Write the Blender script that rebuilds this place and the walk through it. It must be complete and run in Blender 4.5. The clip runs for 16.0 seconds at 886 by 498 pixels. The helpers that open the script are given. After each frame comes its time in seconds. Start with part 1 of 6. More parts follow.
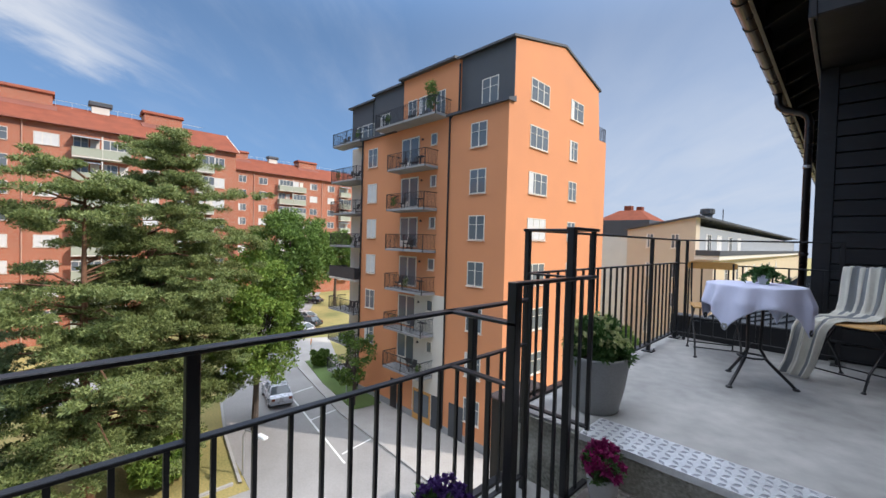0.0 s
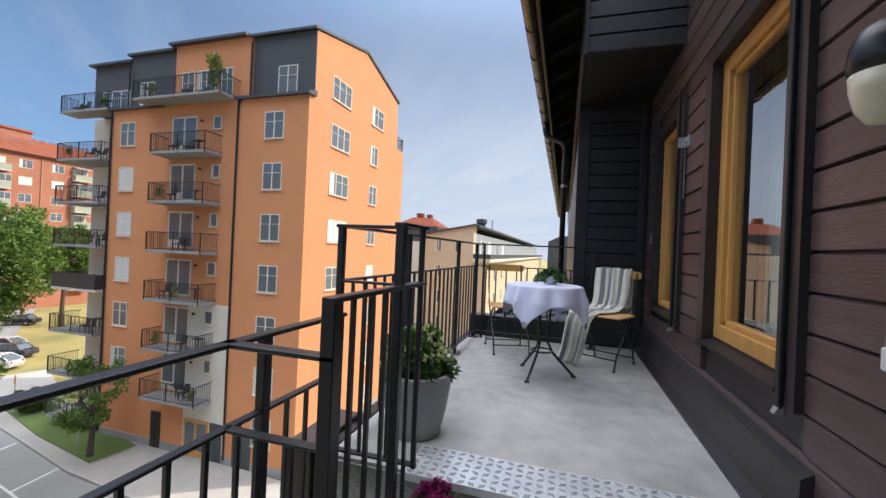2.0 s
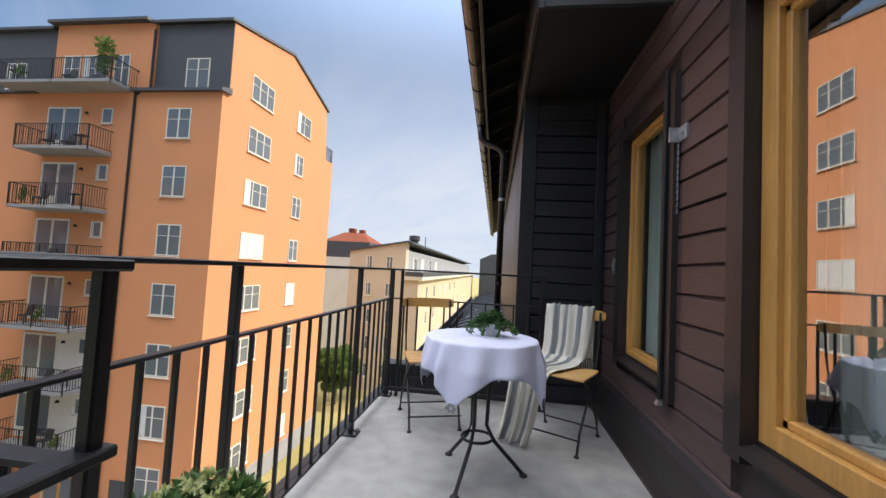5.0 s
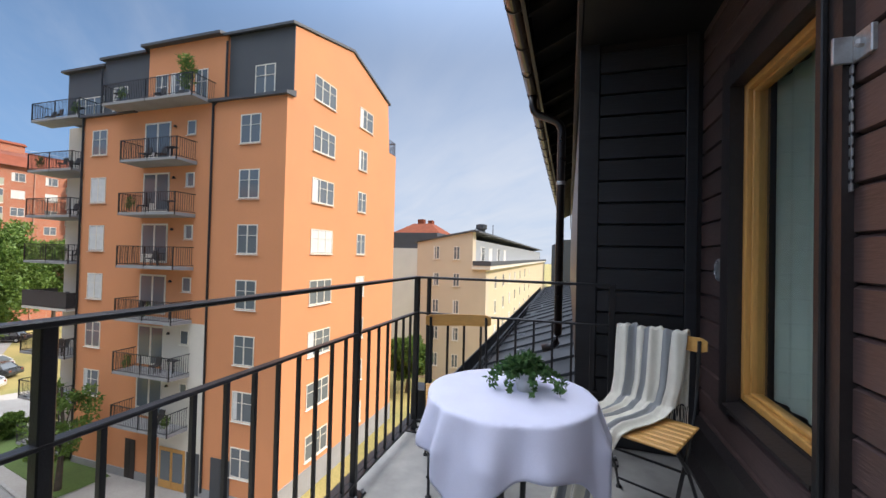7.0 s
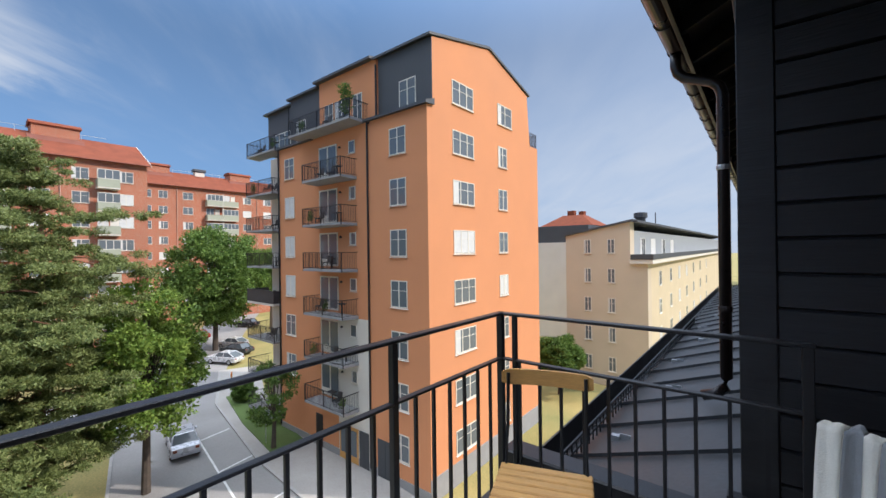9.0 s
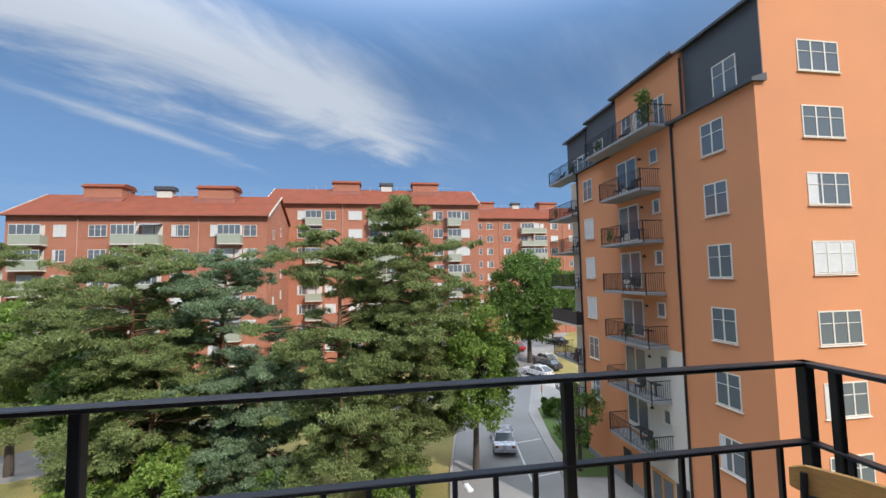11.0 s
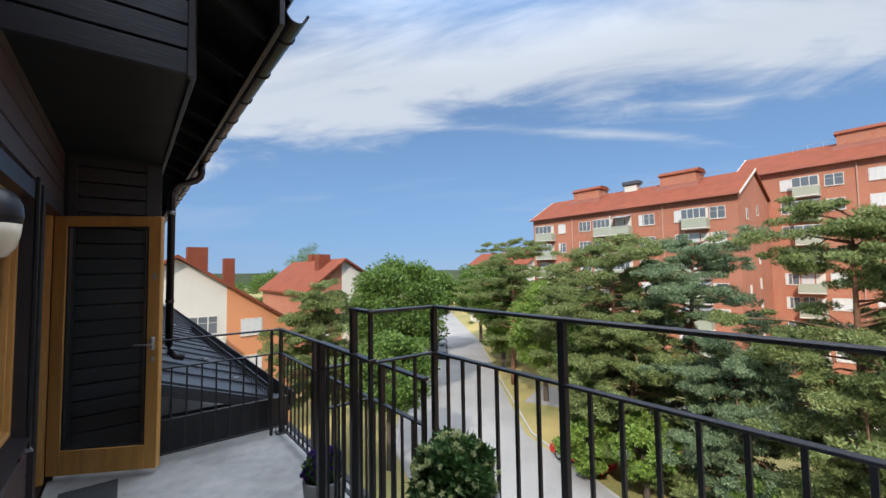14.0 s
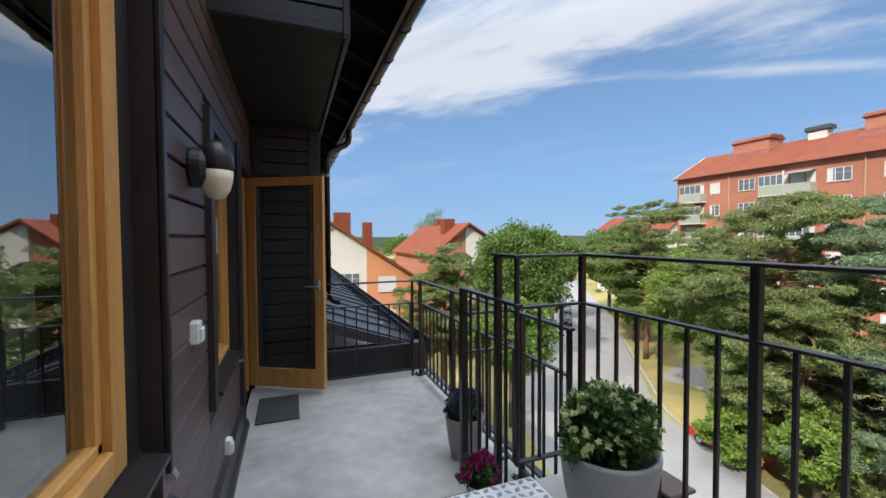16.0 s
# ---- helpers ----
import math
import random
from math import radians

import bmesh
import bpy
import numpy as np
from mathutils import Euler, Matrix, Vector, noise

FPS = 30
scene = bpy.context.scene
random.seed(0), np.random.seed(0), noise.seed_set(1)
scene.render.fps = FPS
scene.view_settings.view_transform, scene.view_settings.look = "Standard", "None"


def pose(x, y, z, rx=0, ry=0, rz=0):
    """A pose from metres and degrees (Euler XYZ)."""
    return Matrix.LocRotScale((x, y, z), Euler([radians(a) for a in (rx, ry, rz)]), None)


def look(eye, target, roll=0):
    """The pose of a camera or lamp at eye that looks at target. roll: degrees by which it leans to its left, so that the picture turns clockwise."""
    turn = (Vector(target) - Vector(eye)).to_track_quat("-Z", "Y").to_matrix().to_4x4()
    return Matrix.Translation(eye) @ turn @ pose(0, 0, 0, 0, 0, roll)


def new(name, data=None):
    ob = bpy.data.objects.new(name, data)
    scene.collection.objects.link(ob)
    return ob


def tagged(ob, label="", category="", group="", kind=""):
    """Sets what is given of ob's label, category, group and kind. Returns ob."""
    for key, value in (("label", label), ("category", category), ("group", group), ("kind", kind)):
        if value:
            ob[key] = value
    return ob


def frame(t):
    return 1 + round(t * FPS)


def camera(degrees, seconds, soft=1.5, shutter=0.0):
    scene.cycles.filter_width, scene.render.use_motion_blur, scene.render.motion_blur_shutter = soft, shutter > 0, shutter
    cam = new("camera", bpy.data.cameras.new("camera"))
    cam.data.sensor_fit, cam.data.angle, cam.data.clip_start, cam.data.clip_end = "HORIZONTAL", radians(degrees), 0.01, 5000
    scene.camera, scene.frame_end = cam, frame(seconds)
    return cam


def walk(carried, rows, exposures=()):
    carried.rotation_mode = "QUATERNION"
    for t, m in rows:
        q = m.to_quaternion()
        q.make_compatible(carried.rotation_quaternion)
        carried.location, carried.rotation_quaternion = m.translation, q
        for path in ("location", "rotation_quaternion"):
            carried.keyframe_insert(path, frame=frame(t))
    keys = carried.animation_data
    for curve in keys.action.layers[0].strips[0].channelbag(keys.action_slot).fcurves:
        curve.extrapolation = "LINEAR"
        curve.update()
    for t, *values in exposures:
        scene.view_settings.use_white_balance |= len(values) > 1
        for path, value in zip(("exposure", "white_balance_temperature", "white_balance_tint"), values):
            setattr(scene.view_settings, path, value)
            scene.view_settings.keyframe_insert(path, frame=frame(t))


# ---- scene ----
cam = camera(96.0, 16.0)

PATH = [
    (0, (2.175, 1.189, 1.27), (0.755, 2.597, 1.225), 1.6),
    (0.5, (2.099, 1.247, 1.242), (0.871, 2.825, 1.201), 1.9),
    (0.8, (2.069, 1.275, 1.233), (0.975, 2.95, 1.194), 2.0),
    (1, (2.029, 1.293, 1.231), (1.045, 3.034, 1.209), 2.2),
    (1.5, (1.921, 1.394, 1.246), (1.175, 3.25, 1.239), 2.5),
    (2, (1.851, 1.561, 1.25), (1.267, 3.474, 1.256), 2.5),
    (2.5, (1.718, 1.691, 1.255), (1.261, 3.638, 1.264), 2.8),
    (3, (1.665, 1.89, 1.263), (1.299, 3.856, 1.279), 2.8),
    (3.5, (1.653, 2.116, 1.276), (1.361, 4.095, 1.304), 2.6),
    (3.7, (1.598, 2.168, 1.284), (1.346, 4.151, 1.336), 3.3),
    (5.8, (1.863, 3.079, 1.384), (1.56, 5.053, 1.496), 2.1),
    (6, (1.873, 3.141, 1.389), (1.518, 5.107, 1.5), 1.9),
    (6.5, (1.895, 3.343, 1.464), (1.393, 5.276, 1.564), 1.5),
    (7, (1.9, 3.483, 1.503), (1.297, 5.39, 1.535), 1.4),
    (7.5, (1.941, 3.657, 1.619), (1.26, 5.537, 1.582), 0.7),
    (8, (1.977, 3.802, 1.691), (1.154, 5.624, 1.648), 0.2),
    (8.2, (1.993, 3.877, 1.698), (1.099, 5.665, 1.657), -0.1),
    (10.3, (2.06, 4.63, 1.715), (0.239, 5.45, 1.813), -0.7),
    (10.5, (2.05, 4.675, 1.7), (0.171, 5.352, 1.808), -0.8),
    (11, (2.015, 4.773, 1.655), (0.045, 5.088, 1.79), -1.1),
    (11.5, (2.02, 4.84, 1.628), (0.026, 4.75, 1.768), -1.3),
    (12, (2.071, 4.859, 1.622), (0.135, 4.374, 1.754), -1.4),
    (12.5, (2.083, 4.883, 1.627), (0.264, 4.06, 1.75), -1.4),
    (13, (2.134, 4.941, 1.617), (0.48, 3.823, 1.734), -1.1),
    (13.5, (2.189, 4.99, 1.586), (0.725, 3.632, 1.699), -1.0),
    (14, (2.214, 4.99, 1.54), (0.976, 3.423, 1.65), -0.9),
    (14.5, (2.248, 4.969, 1.502), (1.2, 3.267, 1.57), -0.8),
    (15, (2.279, 4.956, 1.482), (1.384, 3.168, 1.482), -0.6),
    (15.5, (2.29, 4.946, 1.469), (1.518, 3.101, 1.422), -0.4),
    (16, (2.293, 4.881, 1.436), (1.579, 3.013, 1.378), -0.3),
]
walk(cam, [(t, look(eye, target, roll)) for t, eye, target, roll in PATH],
     exposures=[(0, 1.15, 6350, 12), (1.5, 1.25, 6600, 12), (3.5, 1.5, 7000, 13), (6, 1.4, 7000, 13), (8, 1.25, 6400, 12),
                (10.5, 0.97, 6250, 10), (12.5, 1.0, 6200, 9), (13.5, 1.1, 6300, 10), (14.5, 1.2, 6400, 10), (16, 1.3, 6500, 10)])

# ---- light ----
SUN_EL, SUN_AZ = radians(40), radians(32)
toward_sun = Vector((math.cos(SUN_EL) * math.cos(SUN_AZ), math.cos(SUN_EL) * math.sin(SUN_AZ), math.sin(SUN_EL)))
sun = new("sun", bpy.data.lights.new("sun", "SUN"))
sun.data.energy, sun.data.angle, sun.data.color = 2.0, radians(0.6), (1.0, 0.91, 0.82)
sun.matrix_world = look((0, 0, 60), Vector((0, 0, 60)) - toward_sun)

world = bpy.data.worlds.new("sky")
scene.world = world
world.use_nodes = True
wn, wl = world.node_tree.nodes, world.node_tree.links
wn.clear()
sky = wn.new("ShaderNodeTexSky")
sky.sky_type, sky.sun_disc = "NISHITA", False
sky.sun_elevation, sky.sun_rotation = SUN_EL, radians(90) - SUN_AZ
sky.air_density, sky.dust_density, sky.ozone_density, sky.altitude = 0.9, 0.1, 1.6, 800
geo = wn.new("ShaderNodeTexCoord")
sep = wn.new("ShaderNodeSeparateXYZ")
wl.new(geo.outputs["Generated"], sep.inputs[0])
zc = wn.new("ShaderNodeMath"); zc.operation = "MAXIMUM"; zc.inputs[1].default_value = 0.0
wl.new(sep.outputs[2], zc.inputs[0])
zd = wn.new("ShaderNodeMath"); zd.operation = "ADD"; zd.inputs[1].default_value = 0.16
wl.new(zc.outputs[0], zd.inputs[0])
flat = wn.new("ShaderNodeVectorMath"); flat.operation = "DIVIDE"
comb = wn.new("ShaderNodeCombineXYZ")
for k in range(3):
    wl.new(zd.outputs[0], comb.inputs[k])
wl.new(geo.outputs["Generated"], flat.inputs[0]); wl.new(comb.outputs[0], flat.inputs[1])


def calc(op, a, b=0.0, c=0.0, clamp=False):
    """One arithmetic node of the sky; a, b and c are numbers or sockets."""
    nd = wn.new("ShaderNodeMath"); nd.operation = op; nd.use_clamp = clamp
    for k, q in enumerate((a, b, c)):
        if isinstance(q, (int, float)):
            nd.inputs[k].default_value = q
        else:
            wl.new(q, nd.inputs[k])
    return nd.outputs[0]


def ease(value, a, b, lo=0.0, hi=1.0):
    mr = wn.new("ShaderNodeMapRange"); mr.interpolation_type = "SMOOTHSTEP"
    for key, q in (("From Min", a), ("From Max", b), ("To Min", lo), ("To Max", hi)):
        mr.inputs[key].default_value = q
    wl.new(value, mr.inputs["Value"])
    return mr.outputs[0]


# the wind's bearing: u runs along the cirrus, v across it
turn = wn.new("ShaderNodeMapping"); turn.inputs["Rotation"].default_value = (0, 0, radians(50.7))
wl.new(flat.outputs[0], turn.inputs[0])
uv = wn.new("ShaderNodeSeparateXYZ"); wl.new(turn.outputs[0], uv.inputs[0])
U, V = uv.outputs[0], uv.outputs[1]


def streaks(scale, stretch, offset, distortion=0.6, rough=0.58):
    mp = wn.new("ShaderNodeMapping")
    mp.inputs["Scale"].default_value = (stretch, 1, 0.0)
    mp.inputs["Location"].default_value = offset
    wl.new(turn.outputs[0], mp.inputs[0])
    no = wn.new("ShaderNodeTexNoise")
    no.inputs["Scale"].default_value, no.inputs["Detail"].default_value = scale, 9
    no.inputs["Roughness"].default_value, no.inputs["Distortion"].default_value = rough, distortion
    wl.new(mp.outputs[0], no.inputs["Vector"])
    return no.outputs["Fac"]


fibre, puff, veil = streaks(3.2, 0.3, (0.3, 1.7, 0)), streaks(1.9, 0.7, (2.3, 0.4, 0), 0.9), streaks(0.7, 0.45, (0.9, 2.2, 0), 0.5)
texture = calc("ADD", calc("MULTIPLY", fibre, 0.6), calc("MULTIPLY", puff, 0.4))
# one large plume that narrows to a tip, and a thinner wisp beside it
half = calc("MULTIPLY_ADD", calc("ADD", U, 1.85, clamp=True), 0.42, 0.02)
off = calc("ABSOLUTE", calc("ADD", calc("ADD", V, 1.42), calc("MULTIPLY_ADD", puff, 0.5, -0.25)))
inside = calc("ADD", calc("SUBTRACT", half, off), calc("MULTIPLY_ADD", texture, 1.3, -0.62))
plume = calc("MULTIPLY", ease(inside, 0.0, 0.42), ease(U, -1.95, -1.35))
woff = calc("ABSOLUTE", calc("ADD", calc("MULTIPLY_ADD", U, -0.28, V), 1.93))
wisp = calc("MULTIPLY", calc("MULTIPLY", ease(calc("ADD", calc("SUBTRACT", 0.07, woff), calc("MULTIPLY_ADD", texture, 0.5, -0.24)), 0.0, 0.16), ease(U, -1.2, -0.8)), 0.8)
field = calc("MULTIPLY", ease(calc("ADD", veil, calc("MULTIPLY_ADD", fibre, 0.35, -0.17)), 0.47, 0.8), 0.36)
cover = calc("ADD", calc("MAXIMUM", plume, wisp), field, clamp=True)
cover = calc("MULTIPLY", cover, ease(sep.outputs[2], 0.02, 0.26, 0.2, 0.9))
north = calc("MULTIPLY", ease(sep.outputs[1], 0.45, 1.0, 0.0, 0.75), calc("MULTIPLY_ADD", texture, 0.9, 0.4))
cover = calc("MAXIMUM", cover, calc("MULTIPLY", north, ease(sep.outputs[2], 0.1, 0.55, 1.0, 0.4)))
# unseen white veil added overhead, so the terrace gets neutral fill light
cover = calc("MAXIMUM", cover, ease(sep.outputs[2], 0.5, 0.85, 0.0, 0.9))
haze = wn.new("ShaderNodeMix"); haze.data_type = "RGBA"
wl.new(ease(sep.outputs[2], 0.0, 0.45, 0.85, 0.4), haze.inputs["Factor"]); wl.new(sky.outputs[0], haze.inputs["A"])
haze.inputs["B"].default_value = (1.8, 3.5, 6.3, 1)
mix = wn.new("ShaderNodeMix"); mix.data_type = "RGBA"
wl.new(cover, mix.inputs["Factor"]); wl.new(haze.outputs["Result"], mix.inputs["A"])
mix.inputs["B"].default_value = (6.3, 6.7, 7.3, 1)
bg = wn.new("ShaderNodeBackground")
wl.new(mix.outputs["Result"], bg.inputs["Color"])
# strength rises overhead, above the view, added to lift the shaded terrace
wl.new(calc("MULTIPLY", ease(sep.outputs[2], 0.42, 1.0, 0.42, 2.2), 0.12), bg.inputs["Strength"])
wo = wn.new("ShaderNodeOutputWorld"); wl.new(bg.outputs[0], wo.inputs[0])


# ---- materials ----
def mat(name, col, rough=0.6, metal=0.0, var=0.18, scale=6.0, bump=0.15, fine=60.0, stain=None, per_object=0.0, spec=0.5, stretch=(1, 1, 1)):
    m = bpy.data.materials.new(name)
    m.use_nodes = True
    n, l = m.node_tree.nodes, m.node_tree.links
    b = n["Principled BSDF"]
    b.inputs["Roughness"].default_value, b.inputs["Metallic"].default_value = rough, metal
    b.inputs["Specular IOR Level"].default_value = spec
    tc = n.new("ShaderNodeTexCoord"); mp = n.new("ShaderNodeMapping"); mp.inputs["Scale"].default_value = stretch
    l.new(tc.outputs["Object"], mp.inputs[0])
    big = n.new("ShaderNodeTexNoise"); big.inputs["Scale"].default_value = scale; big.inputs["Detail"].default_value = 6
    small = n.new("ShaderNodeTexNoise"); small.inputs["Scale"].default_value = fine; small.inputs["Detail"].default_value = 4
    for t in (big, small):
        l.new(mp.outputs[0], t.inputs["Vector"])
    add = n.new("ShaderNodeMath"); add.operation = "MULTIPLY_ADD"; add.inputs[1].default_value = 0.6; 
    sm = n.new("ShaderNodeMath"); sm.operation = "MULTIPLY"; sm.inputs[1].default_value = 0.4
    l.new(small.outputs["Fac"], sm.inputs[0]); l.new(big.outputs["Fac"], add.inputs[0]); l.new(sm.outputs[0], add.inputs[2])
    ramp = n.new("ShaderNodeValToRGB")
    dark = stain if stain else tuple(c * (1 - var) for c in col)
    ramp.color_ramp.elements[0].position, ramp.color_ramp.elements[1].position = 0.33, 0.67
    ramp.color_ramp.elements[0].color = (*dark, 1)
    ramp.color_ramp.elements[1].color = (*[min(1, c * (1 + var * 0.6)) for c in col], 1)
    l.new(add.outputs[0], ramp.inputs[0])
    out = ramp.outputs[0]
    if per_object:
        oi = n.new("ShaderNodeObjectInfo"); mr = n.new("ShaderNodeMapRange")
        mr.inputs["To Min"].default_value, mr.inputs["To Max"].default_value = 1 - per_object, 1 + per_object
        l.new(oi.outputs["Random"], mr.inputs["Value"])
        hs = n.new("ShaderNodeHueSaturation"); l.new(mr.outputs[0], hs.inputs["Value"]); l.new(out, hs.inputs["Color"]); out = hs.outputs[0]
    l.new(out, b.inputs["Base Color"])
    rr = n.new("ShaderNodeMapRange"); rr.inputs["To Min"].default_value, rr.inputs["To Max"].default_value = max(0.02, rough - 0.1), min(1, rough + 0.1)
    l.new(big.outputs["Fac"], rr.inputs["Value"]); l.new(rr.outputs[0], b.inputs["Roughness"])
    if bump:
        bp = n.new("ShaderNodeBump"); bp.inputs["Strength"].default_value = bump; bp.inputs["Distance"].default_value = 0.01
        l.new(small.outputs["Fac"], bp.inputs["Height"]); l.new(bp.outputs[0], b.inputs["Normal"])
    return m


def leaf_mat(name, c0, c1):
    m = bpy.data.materials.new(name); m.use_nodes = True
    n, l = m.node_tree.nodes, m.node_tree.links
    b = n["Principled BSDF"]; b.inputs["Roughness"].default_value = 0.55; b.inputs["Specular IOR Level"].default_value = 0.3
    g = n.new("ShaderNodeNewGeometry"); r = n.new("ShaderNodeValToRGB")
    r.color_ramp.elements[0].color, r.color_ramp.elements[1].color = (*c0, 1), (*c1, 1)
    l.new(g.outputs["Random Per Island"], r.inputs[0]); l.new(r.outputs[0], b.inputs["Base Color"])
    tr = n.new("ShaderNodeBsdfTranslucent"); l.new(r.outputs[0], tr.inputs[0])
    mx = n.new("ShaderNodeMixShader"); mx.inputs[0].default_value = 0.3
    l.new(b.outputs[0], mx.inputs[1]); l.new(tr.outputs[0], mx.inputs[2]); l.new(mx.outputs[0], n["Material Output"].inputs[0])
    return m


def brick_mat(name, c1, c2, mortar):
    m = bpy.data.materials.new(name); m.use_nodes = True
    n, l = m.node_tree.nodes, m.node_tree.links
    b = n["Principled BSDF"]; b.inputs["Roughness"].default_value = 0.85
    tc = n.new("ShaderNodeTexCoord"); s1 = n.new("ShaderNodeSeparateXYZ"); c = n.new("ShaderNodeCombineXYZ"); a = n.new("ShaderNodeMath")
    l.new(tc.outputs["Object"], s1.inputs[0]); l.new(s1.outputs[0], a.inputs[0]); l.new(s1.outputs[1], a.inputs[1])
    l.new(a.outputs[0], c.inputs[0]); l.new(s1.outputs[2], c.inputs[1])
    br = n.new("ShaderNodeTexBrick"); br.inputs["Scale"].default_value = 4.0
    br.inputs["Color1"].default_value, br.inputs["Color2"].default_value, br.inputs["Mortar"].default_value = (*c1, 1), (*c2, 1), (*mortar, 1)
    br.inputs["Mortar Size"].default_value = 0.03
    l.new(c.outputs[0], br.inputs["Vector"])
    no = n.new("ShaderNodeTexNoise"); no.inputs["Scale"].default_value = 0.35; no.inputs["Detail"].default_value = 6
    l.new(tc.outputs["Object"], no.inputs["Vector"])
    mr = n.new("ShaderNodeMapRange"); mr.inputs["To Min"].default_value, mr.inputs["To Max"].default_value = 0.78, 1.2
    l.new(no.outputs["Fac"], mr.inputs["Value"])
    hs = n.new("ShaderNodeHueSaturation"); l.new(br.outputs[0], hs.inputs["Color"]); l.new(mr.outputs[0], hs.inputs["Value"]); l.new(hs.outputs[0], b.inputs["Base Color"])
    return m


def glass_mat(name, col=(0.02, 0.025, 0.03), clear=0.0, ior=4.6):
    m = bpy.data.materials.new(name); m.use_nodes = True
    n, l = m.node_tree.nodes, m.node_tree.links
    b = n["Principled BSDF"]
    b.inputs["Base Color"].default_value = (*col, 1); b.inputs["Roughness"].default_value = 0.03
    b.inputs["IOR"].default_value = 1.52
    if clear:
        t = n.new("ShaderNodeBsdfTransparent"); t.inputs[0].default_value = (0.9, 0.95, 0.93, 1); gl = n.new("ShaderNodeBsdfGlossy"); gl.inputs["Roughness"].default_value = 0.01; gl.inputs[0].default_value = (0.95, 0.96, 0.97, 1)
        fr = n.new("ShaderNodeFresnel"); fr.inputs["IOR"].default_value = ior; mx = n.new("ShaderNodeMixShader")
        l.new(fr.outputs[0], mx.inputs[0]); l.new(t.outputs[0], mx.inputs[1]); l.new(gl.outputs[0], mx.inputs[2]); l.new(mx.outputs[0], n["Material Output"].inputs[0])
    return m


BLACK = mat("black painted steel", (0.013, 0.013, 0.015), 0.38, 0.0, 0.3, 9, 0.1, 150)
BOARD = mat("dark brown stained board", (0.1, 0.064, 0.06), 0.42, 0, 0.35, 5, 0.25, 40, per_object=0.18, stretch=(1, 0.25, 3))
# copy of the wall boards, their dimmer light on end walls put into the colour
BOARD_SHADE = mat("board darkened for shade", (0.024, 0.024, 0.027), 0.38, 0, 0.3, 5, 0.2, 40, per_object=0.15, stretch=(0.25, 1, 3))
TRIM = mat("black brown trim", (0.026, 0.021, 0.021), 0.42, 0, 0.3, 4, 0.15, 50)
SOFFIT = mat("near black soffit", (0.006, 0.0055, 0.0055), 0.6, 0, 0.3, 4, 0.15, 50)
PINEW = mat("oiled yellow pine", (0.6, 0.31, 0.085), 0.38, 0, 0.22, 3, 0.12, 30, stretch=(6, 6, 0.6))
SEATW = mat("varnished beech slat", (0.62, 0.34, 0.1), 0.4, 0, 0.2, 4, 0.12, 30, stretch=(1, 8, 8))
CONCRETE = mat("trowelled concrete", (0.43, 0.42, 0.395), 0.68, 0, 0.16, 1.9, 0.12, 9, stain=(0.27, 0.265, 0.25))
RISER = mat("raw concrete riser", (0.4, 0.38, 0.33), 0.85, 0, 0.3, 5, 0.5, 60, stain=(0.12, 0.12, 0.09))
PLANKW = mat("weathered step plank", (0.23, 0.2, 0.18), 0.8, 0, 0.3, 6, 0.3, 60, stretch=(0.4, 6, 6))
ALU = mat("checker plate aluminium", (0.72, 0.73, 0.74), 0.38, 0.45, 0.2, 8, 0.1, 80)
LOZ = mat("darker dull lozenge", (0.3, 0.31, 0.33), 0.45, 0.5, 0.2, 8, 0.1, 80)
ZINC = mat("galvanised metal", (0.5, 0.51, 0.52), 0.4, 0.8, 0.2, 20, 0.1, 80)
ROOFM = mat("dark grey folded sheet roofing", (0.055, 0.06, 0.066), 0.42, 0.2, 0.25, 2, 0.1, 40, per_object=0.12)
GUTTER = mat("brown black gutter", (0.022, 0.014, 0.012), 0.3, 0.0, 0.3, 6, 0.05, 60)
GLASS = glass_mat("coated window glass", clear=1.0)
GLASSP = glass_mat("plain window glass", clear=1.0, ior=1.9)
FARGLASS = glass_mat("far window glass", (0.13, 0.15, 0.165))
BLINDG = mat("grey green curtain", (0.6, 0.72, 0.68), 0.85, 0, 0.1, 3, 0, 20)
CURTAIN = mat("pale blind", (0.62, 0.62, 0.6), 0.8, 0, 0.1, 3, 0, 20)
ROOM = mat("interior wall", (0.4, 0.43, 0.42), 0.9, 0, 0.1, 1, 0, 20)
CLOTH = mat("white linen", (0.64, 0.66, 0.83), 0.85, 0, 0.06, 8, 0.2, 300)
WOOL = mat("cream wool", (0.74, 0.71, 0.62), 0.95, 0, 0.1, 12, 0.4, 260)
WOOLG = mat("grey wool stripe", (0.27, 0.28, 0.29), 0.95, 0, 0.12, 12, 0.4, 260)
POT = mat("grey fibre clay pot", (0.3, 0.305, 0.3), 0.55, 0, 0.15, 6, 0.1, 80)
POTW = mat("pale ceramic pot", (0.55, 0.56, 0.56), 0.35, 0, 0.08, 6, 0.03, 80)
SOIL = mat("soil", (0.03, 0.022, 0.016), 0.95, 0, 0.4, 20, 0.6, 90)
LEAF = leaf_mat("chrysanthemum leaf", (0.04, 0.1, 0.025), (0.11, 0.2, 0.06))
IVY = leaf_mat("ivy leaf", (0.03, 0.09, 0.03), (0.1, 0.2, 0.06))
BUD = leaf_mat("pale yellow bud", (0.45, 0.5, 0.2), (0.65, 0.68, 0.4))
MAGENTA = leaf_mat("magenta petal", (0.2, 0.012, 0.09), (0.38, 0.03, 0.16))
PURPLE = leaf_mat("purple petal", (0.05, 0.02, 0.13), (0.12, 0.06, 0.24))
NEEDLE = leaf_mat("pine needles", (0.095, 0.135, 0.04), (0.28, 0.325, 0.115))
